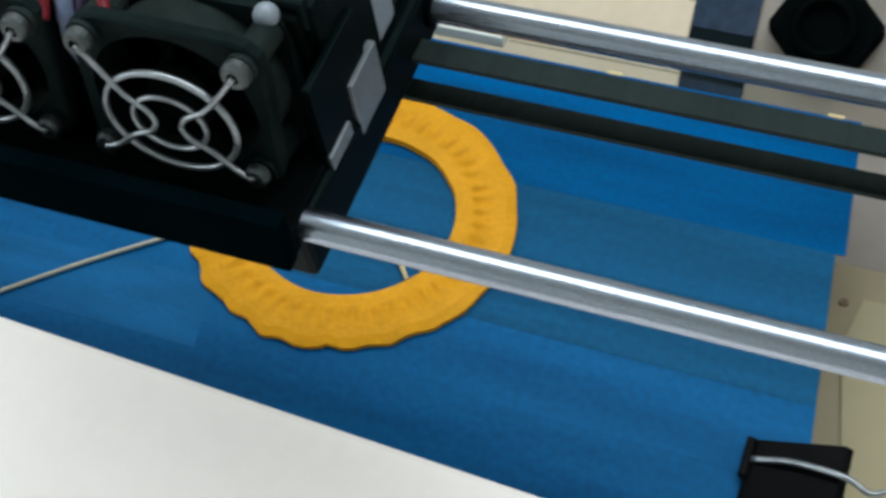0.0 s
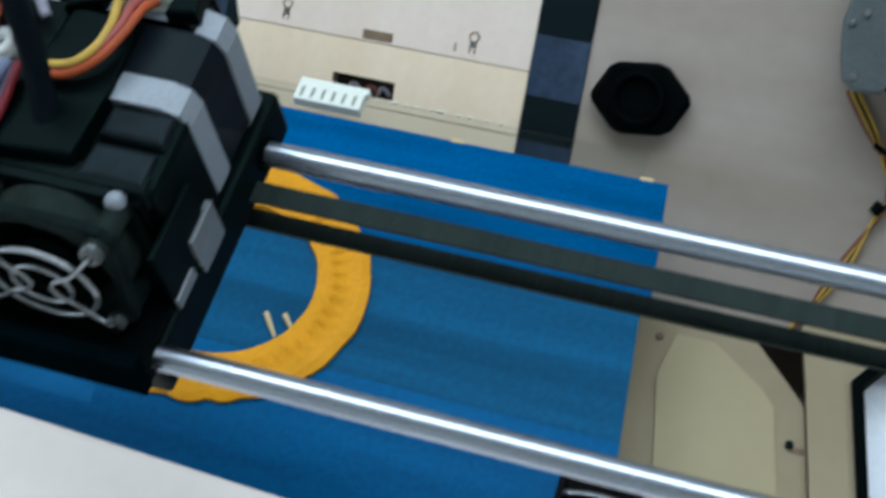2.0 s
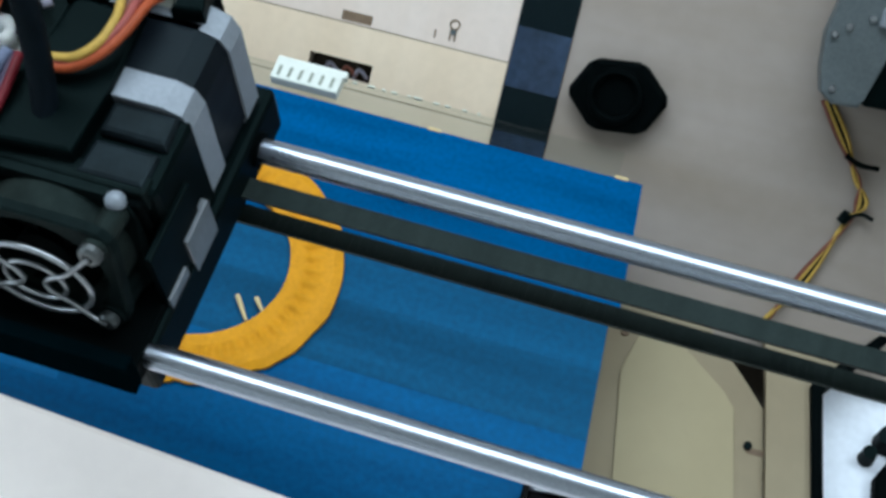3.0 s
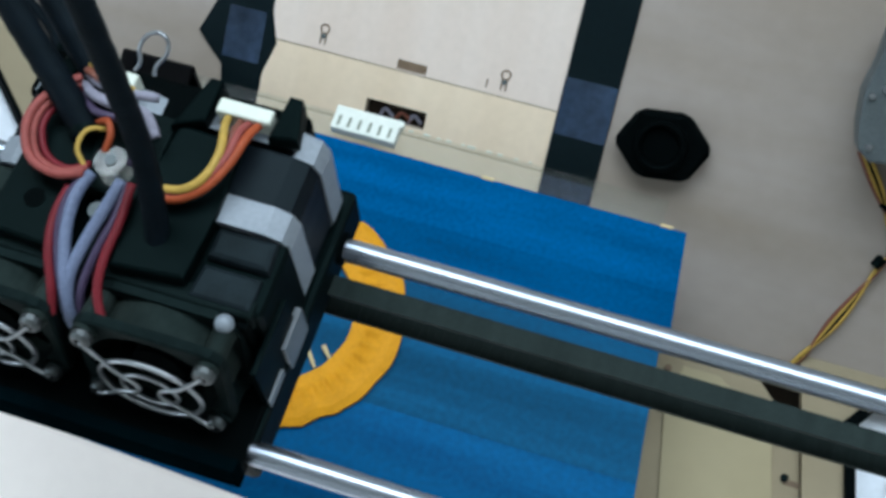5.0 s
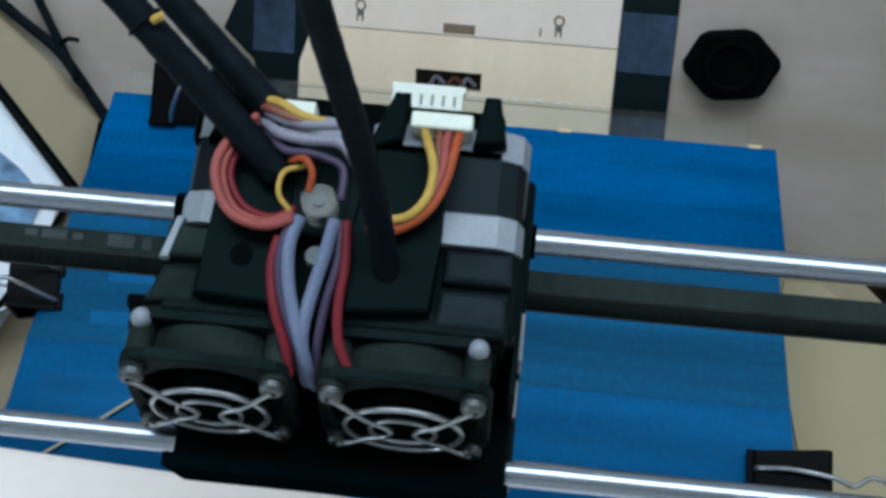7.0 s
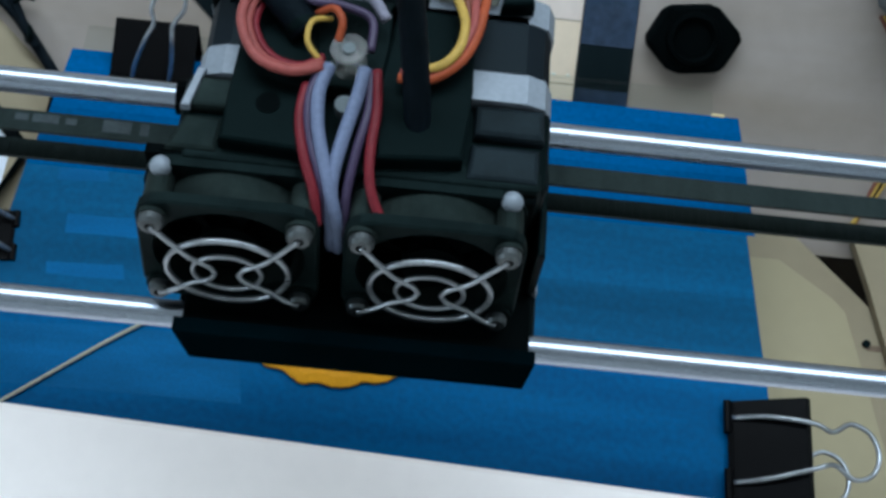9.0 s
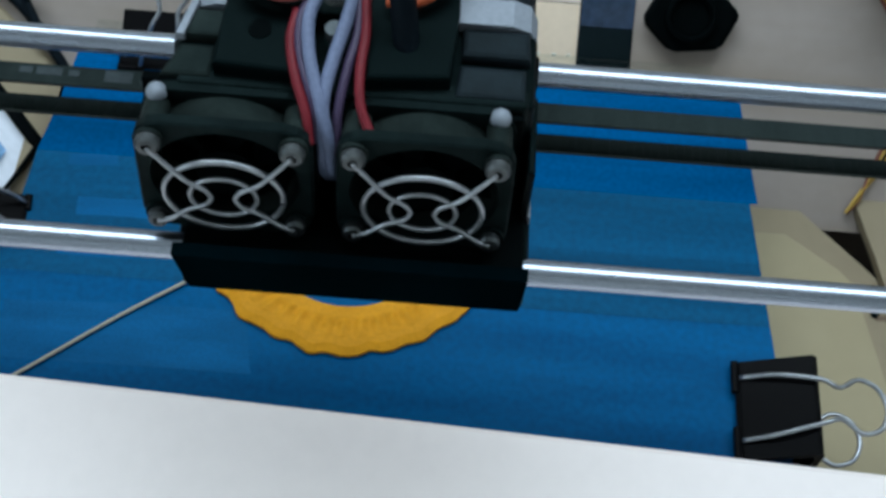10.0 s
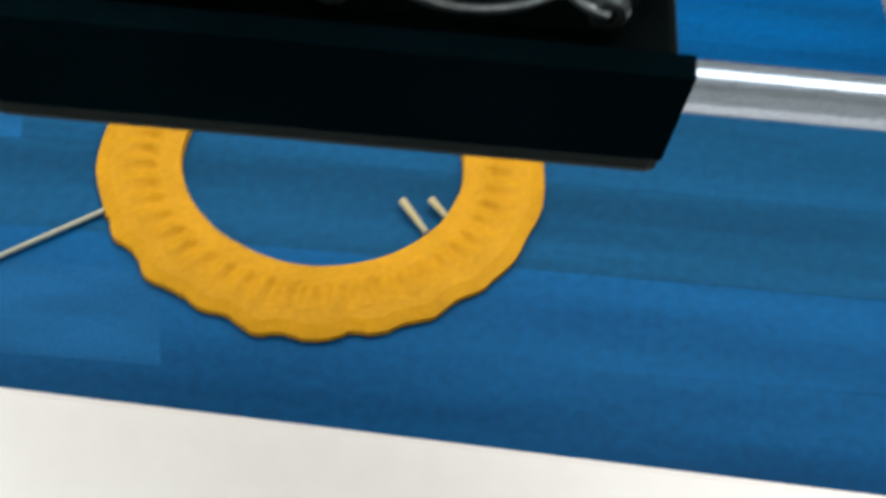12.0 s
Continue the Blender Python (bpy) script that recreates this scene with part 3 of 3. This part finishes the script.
part("case", prism([(152, 19.6), (163, 17.6), (190, 19.3), (190, 62), (152, 62)], 0.1, 24, None, REAR, 1.0), BLACK, mot)
part("lug", box(159.5, 172, 41.5, 47.5, 26.0, 28.5, 0.8, None, REAR), ALU, mot, "pale motor lug")
for x, y in ((147.8, 36.6), (151.4, 39.6), (157.4, 43.3), (151.4, 20.6)):
    part("screw", rod(REAR @ Vector((x, y, 25.8)), REAR @ Vector((x, y, 27.2)), 1.3, None, 14, 0.9), NICKEL, mot)
lead = thing("motor_lead", (165, 85, -10), "twisted red, yellow and black motor lead down the rear panel", "cable")
for k, mt in enumerate((WIRE_BROWN, WIRE_YELLOW, BLACK, WIRE_YELLOW)):
    o = (k - 1.5) * 1.1
    line = [(153 + o, 108.5, 11), (161 + o, 99.5, 5), (168.5 - o * .4, 91, -2), (172 + o, 85.5, -6.5), (169.5 - o * .3, 80, -11), (161 + o, 63, -25), (154 - o * .3, 51, -34), (150, 46, -38)]
    part("wire", tube(line, 0.75, 40, 6), mt, lead, smooth=True)
part("cable_tie", tube([(167.6, 79.4, -11.2), (168.4, 80.6, -10), (169.2, 81.8, -8.6)], 1.9, 6, 8), BLACK, lead)
part("cable_tie", tube([(169, 80.5, -9.5), (173, 82.5, -8.6), (177, 81.5, -8.6)], 0.7, 8, 6), BLACK, lead)
part("cable_tie", tube([(163, 95, 3.5), (168, 93, 3), (174, 94, 2)], 0.9, 8, 6), BLACK, lead)
slot = thing("nut_slot", (160, 7, -40), "burnt nut slot in the case floor with its screw", "slot")
part("cut", box(157.4, 163.2, 4.6, 6.6, -40.0, -39.8), BURNT, slot)
part("screw", rod((157.4, 6.8, -40), (157.4, 6.8, -38.8), 1.4, None, 12), BLACK, slot)

# ---- the gantry ----
RODS = thing("gantry", (0, -47, 105), "pair of polished steel guide rods with a black timing belt", "gantry")
part("guide_rod", rod((-215, -77, 120.5), (215, -77, 120.5), 2.9, None, 32), STEEL, RODS, "polished steel rod", True)
part("guide_rod", rod((-215, -21, 116), (226, -21, 116), 3.0, None, 32), STEEL, RODS, "polished steel rod", True)
for z, nm in ((113.0, "upper"), (102.5, "lower")):
    bm = box(-215, 226, -32.4 if nm == "upper" else -33.4, -27.2 if nm == "upper" else -28.7, z - 0.6, z + 0.6)
    part("belt", bm, RUBBER, RODS, "black toothed belt")
for x0, x1, y0, y1 in ((-96, -93, -28.4, -26.6), (-92, -86, -28.6, -26.4), (-84.5, -82, -28.4, -26.8), (-76, -69.5, -29.4, -26.2), (-67.5, -65.5, -29.4, -26.2)):
    part("printed_bar", box(x0, x1, y0 - 1.6, y1 - 1.6, 113.55, 113.68), PRINT, RODS, "faded pale printing on the belt")
bm = bmesh.new()
for k in range(190):
    x = -210 + k * 2.0
    if -56 < x < 24:
        continue
    box(x, x + 1, -32.8, -29.4, 103.0, 103.28, 0, bm)
tagged(part("belt_teeth", bm, RUBBER, RODS), kind="stuff")
part("end_block", box(224, 246, -38, -8, 94, 122, 2), BLACK, RODS)
part("end_block", box(213, 246, -86, -66, 108, 130, 2), BLACK, RODS)
part("end_block", box(-232, -208, -90, -4, 92, 130, 2), BLACK, RODS)
part("leg", box(226, 244, -84, -70, -80, 110, 1), BLACK_MATT, RODS)
part("leg", box(-228, -212, -84, -70, -80, 95, 1), BLACK_MATT, RODS)
part("end_bracket", box(226, 244, -90, -5, 92, 100, 1), BLACK, RODS)
part("guide_rod", rod((236, -120, 104), (236, 60, 104), 3.2, None, 20), STEEL, RODS, "polished steel rod", True)

# ---- the print head ----
head = thing("twin_extruder", (-15, -45, 110), "black twin extruder with two wire-guarded fans and two stepper motors", "extruder")
bm = box(-50.5, 24, -80, -8, 108, 122.6, 1.5)
part("carriage", bm, BLACK, head)
bm = prism([(-47.2, 117.2), (22.6, 117.2), (23.4, 130.5), (-49.5, 130.5)], 81.8, 85.0, None, Matrix(((1, 0, 0, 0), (0, 0, -1, 0), (0, 1, 0, 0), (0, 0, 0, 1))), 0.4)
part("front_plate", bm, BAR, head, "black acrylic plate across the front")
part("ledge", box(-49, 22.8, -81.8, -60, 117.6, 124.0, 0.6), BLACK_MATT, head)
for y, z in ((-21, 116),):
    for x0, x1 in ((-60 if y > -50 else -54, -50), (22, 25)):
        part("bush", rod((x0, y, z), (x1 if y > -50 else x1 - 2.2, y, z), 4.1, None, 24), BLACK_MATT, head, smooth=False)
part("body_block", box(-52, 22, -57, -37, 120, 151.6, 2.0), BLACK, head)
part("top_block", prism([(-43, -55), (-26.5, -56), (-25, -44), (-27, -19), (-39, -19), (-41.5, -30), (-42, -38)], 151.8, 156.4, None, None, 0.9), BLACK, head)
part("top_block", prism([(-12.5, -56), (4.5, -54.5), (5.5, -38), (5, -20), (-11, -19), (-14, -44)], 151.8, 156.4, None, None, 0.9), BLACK, head)
part("web_plate", box(-27, -12, -40, -18, 151.5, 155.6, 0.5), GREY_BLACK, head)
part("step", box(-50, 20.5, -57.6, -53, 146, 152.6, 0.8), GREY_BLACK, head)
for x0, x1 in ((-55, -53.2), (21.6, 23.2)):
    part("cheek", prism([(x0, -66), (x1, -66), (x1, -47), (x0, -47)], 121, 142, None, None, 0.4), BLACK, head)
for x, y in ((-37, -26), (2, -26)):
    part("screw", rod((x, y, 151), (x, y, 156.8), 1.4, None, 12), BLACK, head)
part("side_block", prism([(-48.6, -39.6), (-41.5, -39.6), (-41.8, -46.6), (-50.6, -46.6)], 148, 154.0, None, None, 0.9), DUSTY, head, "dust-smudged black block")
part("shoulder", prism([(-50.5, -48.2), (-42.6, -48.2), (-43.4, -56.2), (-53.6, -56.2)], 146, 153.2, None, None, 1.0), DUSTY, head, "dust-smudged black block")
part("side_block", prism([(6.4, -39.6), (20.2, -39.6), (20.6, -46.9), (6.4, -46.9)], 148, 154.2, None, None, 1.2), DUSTY_BLUE, head, "dust-smudged black block")
part("shoulder", prism([(6.2, -48.4), (19.8, -48.4), (19.8, -56.4), (5.4, -56.4)], 146, 153.2, None, None, 1.0), DUSTY_BLUE, head, "dust-smudged black block")
part("side_strip", prism([(-49.4, -38.0), (-47.8, -38.0), (-49.8, -47.2), (-51.6, -47.2)], 152.6, 154.6, None, None, 0.3), ALU, head, "pale aluminium edge strip")
part("block", box(-50, 16, -20, -7, 120, 153, 1.5), BLACK_MATT, head)
part("ridge", box(-50, 20, -59.5, -57, 140, 150.5, 0.8), BLACK_MATT, head)


def nema(x0, x1):
    """One stepper lying along y: two cast caps and a dark core."""
    def outline(c0, c1):
        q = 5.4
        a, b, z0, z1 = c0, c1, 119.5, 154.5
        k = q * 0.3
        return [(a + q, z0), (b - q, z0), (b - k, z0 + k), (b, z0 + q), (b, z1 - q), (b - k, z1 - k), (b - q, z1), (a + q, z1), (a + k, z1 - k), (a, z1 - q), (a, z0 + q), (a + k, z0 + k)]
    turn = Matrix(((1, 0, 0, 0), (0, 0, 1, 0), (0, 1, 0, 0), (0, 0, 0, 1)))
    part("motor_core", prism(outline(x0 + .6, x1 - .6), -31.6, -17.5, None, turn), LAMINATE, head, "dark laminated motor core")
    part("motor_cap", prism(outline(x0, x1), -38.8, -31.5, None, turn, 0.6), ALU, head, "grey cast motor end cap")
    part("motor_cap", prism(outline(x0, x1), -19.0, -12.2, None, turn, 0.6), ALU, head, "grey cast motor end cap")


nema(-13.5, 22.0)
nema(-50.0, -15.5)
part("bracket", box(22.4, 24.1, -55, -44, 118, 131, 0.3), BRACKET, head, "small bright side bracket")
part("bracket", prism([(22.4, -66), (23.8, -66), (23.8, -57.5), (22.4, -57.5)], 116, 125, None, None, 0.3), BRACKET, head, "small bright side bracket")
part("rail", box(22.2, 23.4, -72, -14, 112, 120, 0.5), BLACK, head)

# motor plugs between slanted black ears
def ear(poly):
    bm = prism(poly, 151.5, 160.5, None, None, 0.7)
    for v in bm.verts:
        if v.co.z > 156:
            v.co.z -= max(0.0, (-8.0 - v.co.y) * 0.22)
    return part("ear", bm, BLACK, head)


for dx in (0.0, -33.0):
    part("motor_plug", box(-3.5 + dx, 9.5 + dx, -15.4, -11.6, 153, 159.6, 0.6), NYLON, head, "white motor plug")
    ear([(-12.5 + dx, -21), (-5.0 + dx, -18), (-4.2 + dx, -8), (-7.2 + dx, -8)])
    if dx == 0.0:
        ear([(9.8 + dx, -18), (16.8 + dx, -17), (14.8 + dx, -7.5), (11.6 + dx, -7.5)])
part("idler", rod((-19.7, -34.8, 156), (-19.7, -34.8, 161.5), 3.7, None, 28), CLEAR, head, "clear plastic idler")
part("idler_screw", rod((-19.7, -34.8, 161), (-19.7, -34.8, 161.8), 1.3, None, 16), MOTOR_GREY, head, "grey screw head")
part("screw", rod((-19.4, -45.2, 155), (-19.4, -45.2, 157.6), 2.0, None, 16), MOTOR_GREY, head, "grey screw head")
part("screw_hole", rod((-34.4, -46, 156.2), (-34.4, -46, 156.6), 2.4, None, 20), BLACK_MATT, head)


def turned_head(m, r):
    """A round screw head facing -y, with a bevelled rim and a sunk drive hole."""
    bm = bmesh.new()
    rows = [[bm.verts.new(m @ Vector((q * math.cos(a), y, q * math.sin(a)))) for q, y in ((r * 0.9, 0.4), (r, -0.2), (r, -1.5), (r * 0.8, -2.2), (r * 0.42, -2.3), (r * 0.36, -1.4))] for a in [k * math.pi / 9 for k in range(18)]]
    for k in range(18):
        A, B = rows[k], rows[(k + 1) % 18]
        for j in range(5):
            bm.faces.new((A[j], B[j], B[j + 1], A[j + 1]))
    bm.faces.new([q[0] for q in rows])
    bm.faces.new([q[5] for q in rows])
    return bm


def fan(cx, spin):
    """A square fan with a round duct, hub and blades, corner posts and a wire guard; the face leans back a little."""
    cz, half, hz = 139.0, 17.8, 15.2
    face = Matrix.Translation((cx, -71.5, cz)) @ Matrix.Rotation(radians(-10), 4, "X")
    N = 48

    def sleeve(name, sections, mat, parent):
        """A closed turn of cross-sections, each a list of (square share, radius share, depth)."""
        fr = bmesh.new()
        rows = []
        for k in range(N):
            a = 2 * math.pi * (k + 0.5) / N
            ca, sa = math.cos(a), math.sin(a)
            q = min(1 / max(abs(ca), abs(sa)), 1.27)
            rows.append([fr.verts.new(face @ Vector(((half * q if sq else 15.2) * ca * g, y, (hz * q if sq else 13.2) * sa * g))) for sq, g, y in sections])
        m = len(sections)
        for k in range(N):
            A, B = rows[k], rows[(k + 1) % N]
            for j in range(m):
                fr.faces.new((A[j], B[j], B[(j + 1) % m], A[(j + 1) % m]))
        return part(name, fr, mat, parent)

    f = sleeve("fan_frame", [(1, 1, 2.6), (1, 1, 0.5), (1, .975, 0), (0, 1, 0), (0, 1, 2.6)], GREY_BLACK, head)
    sleeve("duct", [(0, 1.09, 9.6), (0, 1.09, 2.4), (0, 1.0, 2.4), (0, 1.0, 9.6)], DUSTY, f)
    sleeve("flange", [(1, 1, 12), (1, 1, 9.4), (0, 1, 9.4), (0, 1, 12)], GREY_BLACK, f)
    part("fan_hub", rod(face @ Vector((0, 2, 0)), face @ Vector((0, 11, 0)), 6.2, None, 28), BLACK_MATT, f)
    for k in range(7):
        a = 2 * math.pi * k / 7 + spin
        bl = bmesh.new()
        p = []
        for r, w, d in ((5.5, .32, 3), (14.2, .42, 3)):
            for sgn, y in ((-1, d), (1, d + 5)):
                ang = a + sgn * w
                p.append(bl.verts.new(face @ Vector((r * math.cos(ang), y, 0.87 * r * math.sin(ang)))))
        bl.faces.new((p[0], p[1], p[3], p[2]))
        bmesh.ops.solidify(bl, geom=bl.faces[:], thickness=0.5)
        part("fan_blade", bl, BLACK_MATT, f)
    part("backing", box(-half, half, 12, 14.5, -hz, hz, 0.4, None, face), BLACK_MATT, f)
    for sx in (-1, 1):
        for sz in (-1, 1):
            x, z = sx * 14.2, sz * 10.8 + 0.3
            outer = sz > 0 and sx == (1 if cx > -10 else -1)
            part("corner_post", rod(face @ Vector((x, -1.0, z)), face @ Vector((x, 12.5, z)), 2.7 if outer else 2.9, None, 18), DUSTY if sz > 0 else GREY_BLACK, f)
            if sz > 0:
                part("screw_head", turned_head(face @ Matrix.Translation((x, -1.0, z)), 2.5), SCREW, f, "grey zinc screw head")
            else:
                part("screw_head", turned_head(face @ Matrix.Translation((x, -1.0, z)), 2.2), SCREW_DARK, f, "dark zinc screw head")
    side = 1 if cx > -10 else -1
    dome = bmesh.new()
    bmesh.ops.create_uvsphere(dome, u_segments=16, v_segments=10, radius=2.2)
    bmesh.ops.transform(dome, matrix=face @ Matrix.Translation((side * 14.2, 9.6, 14.0)), verts=dome.verts[:])
    part("post_cap", dome, ALU, f, "pale domed post cap", True)
    part("wire_guard", tube([face @ Vector((12.1 * math.cos(a), -2.3, 9.7 * math.sin(a) - 2.0)) for a in [2 * math.pi * k / 48 for k in range(48)]], 0.64, closed=True, seg=8), NICKEL, f, "bright steel wire guard", True)
    part("guard_ring", tube([face @ Vector((6.8 * math.cos(a), -2.7, 5.3 * math.sin(a) - 2.0)) for a in [2 * math.pi * k / 40 for k in range(40)]], 0.52, closed=True, seg=8), NICKEL, f, "", True)
    for sx in (-1, 1):
        for sz in (-1, 1):
            leg = [(sx * 14.2, -3.0, sz * 10.8 + 0.3), (sx * 11.2, -2.9, sz * 8.2 - 1.2), (sx * 7.4, -3.0, sz * 4.4 - 1.8), (sx * 3.6, -3.1, sz * 2.2 - 2.0), (sx * 2.3, -3.1, -2.0)]
            part("guard_leg", tube([face @ Vector(p) for p in leg], 0.56, 20, 8), NICKEL, f, "", True)
    return f


fan(0.9, 0.2)
fan(-39.4, 0.7)

# ---- wiring on the head ----
wires = thing("head_wiring", (-18, -40, 158), "loose coloured wires looping over the print head", "wires")
loops = (
    (WIRE_PINK, 1.05, [(-29.0, -15, 158.5), (-35, -17, 161), (-40.6, -25, 162), (-41.2, -32, 162), (-37.2, -39, 161.5), (-30.5, -41.0, 161), (-24.5, -39, 160.5)]),
    (WIRE_PINK, 0.9, [(-30.2, -15, 158), (-34.5, -18, 160), (-39.4, -25, 160.8), (-40.0, -31.4, 160.8), (-36.4, -37.8, 160.2), (-30.0, -39.8, 160), (-24.5, -37.4, 160)]),
    (WIRE_RED, 0.85, [(-31.2, -15, 158), (-34, -18.5, 159), (-38.2, -25, 159.5), (-38.8, -30.6, 159.5), (-35.2, -36.4, 159), (-29.2, -38.4, 159), (-24.5, -36, 159.5)]),
    (WIRE_YELLOW, 1.0, [(-0.6, -15.2, 157.5), (0.6, -19, 160.5), (2.6, -26, 162), (1.8, -32.5, 162), (-2.0, -36.6, 161), (-8.8, -37.6, 160)]),
    (WIRE_ORANGE, 1.05, [(6.8, -15.2, 157.5), (6.4, -20, 160.5), (5.2, -28, 161), (2.2, -34.6, 160.5), (-3.2, -38.6, 159.5), (-9.6, -38.8, 159)]),
    (WIRE_BROWN, 0.95, [(2.6, -15.2, 157.5), (3.0, -20, 160), (3.4, -27, 160.4), (0.8, -33.5, 160), (-3.2, -37.0, 159), (-9.2, -38.4, 158.4)]),
    (WIRE_PINK, 0.95, [(4.6, -15.2, 157.5), (4.4, -20, 161), (4.2, -27, 161.6), (1.4, -33.6, 161.2), (-2.8, -37.2, 160.2), (-9.2, -38, 159.4)]),
    (WIRE_BLUE, 1.4, [(-23.2, -38, 159.6), (-24.6, -44, 159), (-23.8, -52, 157.2), (-20.9, -61, 154), (-18.8, -66.4, 148), (-18.4, -66.5, 138), (-18.6, -61, 128)]),
    (WIRE_BLUE, 1.4, [(-16.2, -38, 159.6), (-17.0, -44, 159), (-18.8, -52, 157.2), (-20.2, -60, 154), (-19.8, -66.0, 147), (-19.8, -66.0, 138), (-19.8, -61, 128)]),
    (WIRE_PURPLE, 0.9, [(-24.6, -38, 159.6), (-26.4, -45, 158.6), (-25.6, -53, 156.6), (-22.4, -61, 153.5), (-20.8, -66, 147)]),
    (WIRE_RED, 1.05, [(-13.8, -38, 159.4), (-13.0, -46, 158.6), (-13.4, -55, 157), (-12.6, -62, 154.5), (-9.4, -68, 151)]),
    (WIRE_PURPLE, 1.0, [(-15.0, -38, 159), (-14.6, -46, 158), (-16.0, -54, 156.2), (-17.2, -62, 152), (-17, -67, 145)]),
    (WIRE_RED, 1.05, [(-27.2, -42, 158.4), (-27.8, -49, 157.4), (-26.2, -56.5, 156), (-23.5, -63, 153), (-22.3, -68, 149)]),
    (WIRE_GREY, 1.2, [(-34, -17, 160), (-30, -21, 163), (-24, -22.5, 163.5), (-17, -22, 162), (-13, -26, 160)]),
    (WIRE_PURPLE, 0.9, [(-33, -20, 160), (-28, -24.5, 162), (-22, -25, 162), (-16, -27, 161), (-15.5, -34, 160)]),
    (WIRE_GREY, 1.1, [(-35, -15, 161), (-29, -18.5, 164), (-23, -19.5, 164.5), (-15, -18, 163)]),
    (WIRE_YELLOW, 1.0, [(-34.5, -13.5, 162), (-30, -15.5, 165), (-25, -18.2, 165.5), (-20.5, -18.5, 164)]),
    (WIRE_BROWN, 1.0, [(-35, -14.8, 161.5), (-31, -17, 164.5), (-26, -19, 165), (-21, -18.6, 163)]),
    (WIRE_YELLOW, 0.6, [(-24, -27, 160), (-27.5, -29.5, 162), (-28, -34, 161.5), (-25.5, -37.0, 160)]),
    (WIRE_ORANGE, 0.8, [(-27, -26, 160), (-23.6, -26.6, 163), (-21.6, -29.5, 163), (-22, -33, 161)]),
)
for mt, r, pts in loops:
    part("wire", tube(pts, r, 30, 8), mt, wires, smooth=True)
for pts, r, lab in (
        ([(-4.5, -51, 152.5), (-5, -46, 156.5), (-8, -36.5, 177), (-14.2, -28, 217), (-23.5, -14.5, 278), (-32, -2, 335)], 2.7, "thick black braided sleeve rising from the print head"),
        ([(-29, -29, 158), (-33, -25, 160), (-56, -6.6, 173.5), (-100, 28.5, 199), (-160, 76, 233), (-240, 140, 280)], 3.45, "black braided sleeve running back from the print head"),
        ([(-30, -17, 159.5), (-35, -12.5, 161.5), (-57, 6.5, 168.5), (-98, 44, 182), (-150, 92, 203), (-230, 160, 240)], 3.35, "black braided sleeve running back from the print head")):
    sl = thing("cable_sleeve", pts[1], lab, "cable sleeve", "cable sleeves")
    part("braid", tube(pts, r, 90, 14, ripple=0.03), SLEEVE, sl, smooth=True)
    ends = spline(pts, 90)
    part("heat_shrink", tube([ends[1], ends[3], ends[5], ends[7]], r + 0.25, 12, 14), BLACK, sl, smooth=True)
knot = thing("yellow_tie", (-58.5, -4.6, 175), "yellow wire tie round the cable sleeves", "wire tie")
part("band", tube([Vector((-58.0, -5.0, 174.8)) + 3.75 * (math.cos(a) * Vector((0.62, 0.78, 0)) + math.sin(a) * Vector((0.35, -0.28, 0.89))) for a in [k * math.pi / 10 for k in range(20)]], 0.45, closed=True, seg=6), SLEEVE, knot)
part("twist", tube([(-55.2, -6.6, 178.2), (-54.2, -6.0, 178.8), (-53.2, -5.6, 178.6)], 0.9, 8, 8), WIRE_YELLOW, knot, "yellow twisted end")

# ---- the room round the printer ----
fs = thing("floor_screw", (110, 34, -40), "small dark screw in the case floor", "screw")
part("head", rod((110, 34, -40), (110, 34, -39.2), 1.4, None, 14, 1.2), BURNT, fs)
lone("table", box(-700, 700, -500, 700, -110, -80, 3), TABLE, (0, 0, -110), "grey table top under the printer", "table", kind="structure")
lone("case_base", box(-200, 200, -125, 70, -80, -73), PLY, (0, 0, -80), "plywood base of the printer case", "case", kind="structure")
lone("ground", box(-2000, 2000, -2000, 2000, -860, -850), ROOM, (0, 0, -860), "plain floor of the room", "floor", kind="structure")
for nm, b in (("wall_north", (-2000, 2000, 2000, 2060)), ("wall_south", (-2000, 2000, -2060, -2000)), ("wall_east", (2000, 2060, -2000, 2000)), ("wall_west", (-2060, -2000, -2000, 2000))):
    lone(nm, box(*b, -850, 1900), ROOM, (b[0], b[2], -850), "plain off-white room wall", "wall", kind="structure")
lone("ceiling", box(-2060, 2060, -2060, 2060, 1900, 1950), ROOM, (0, 0, 1900), "plain off-white ceiling", "ceiling", kind="structure")
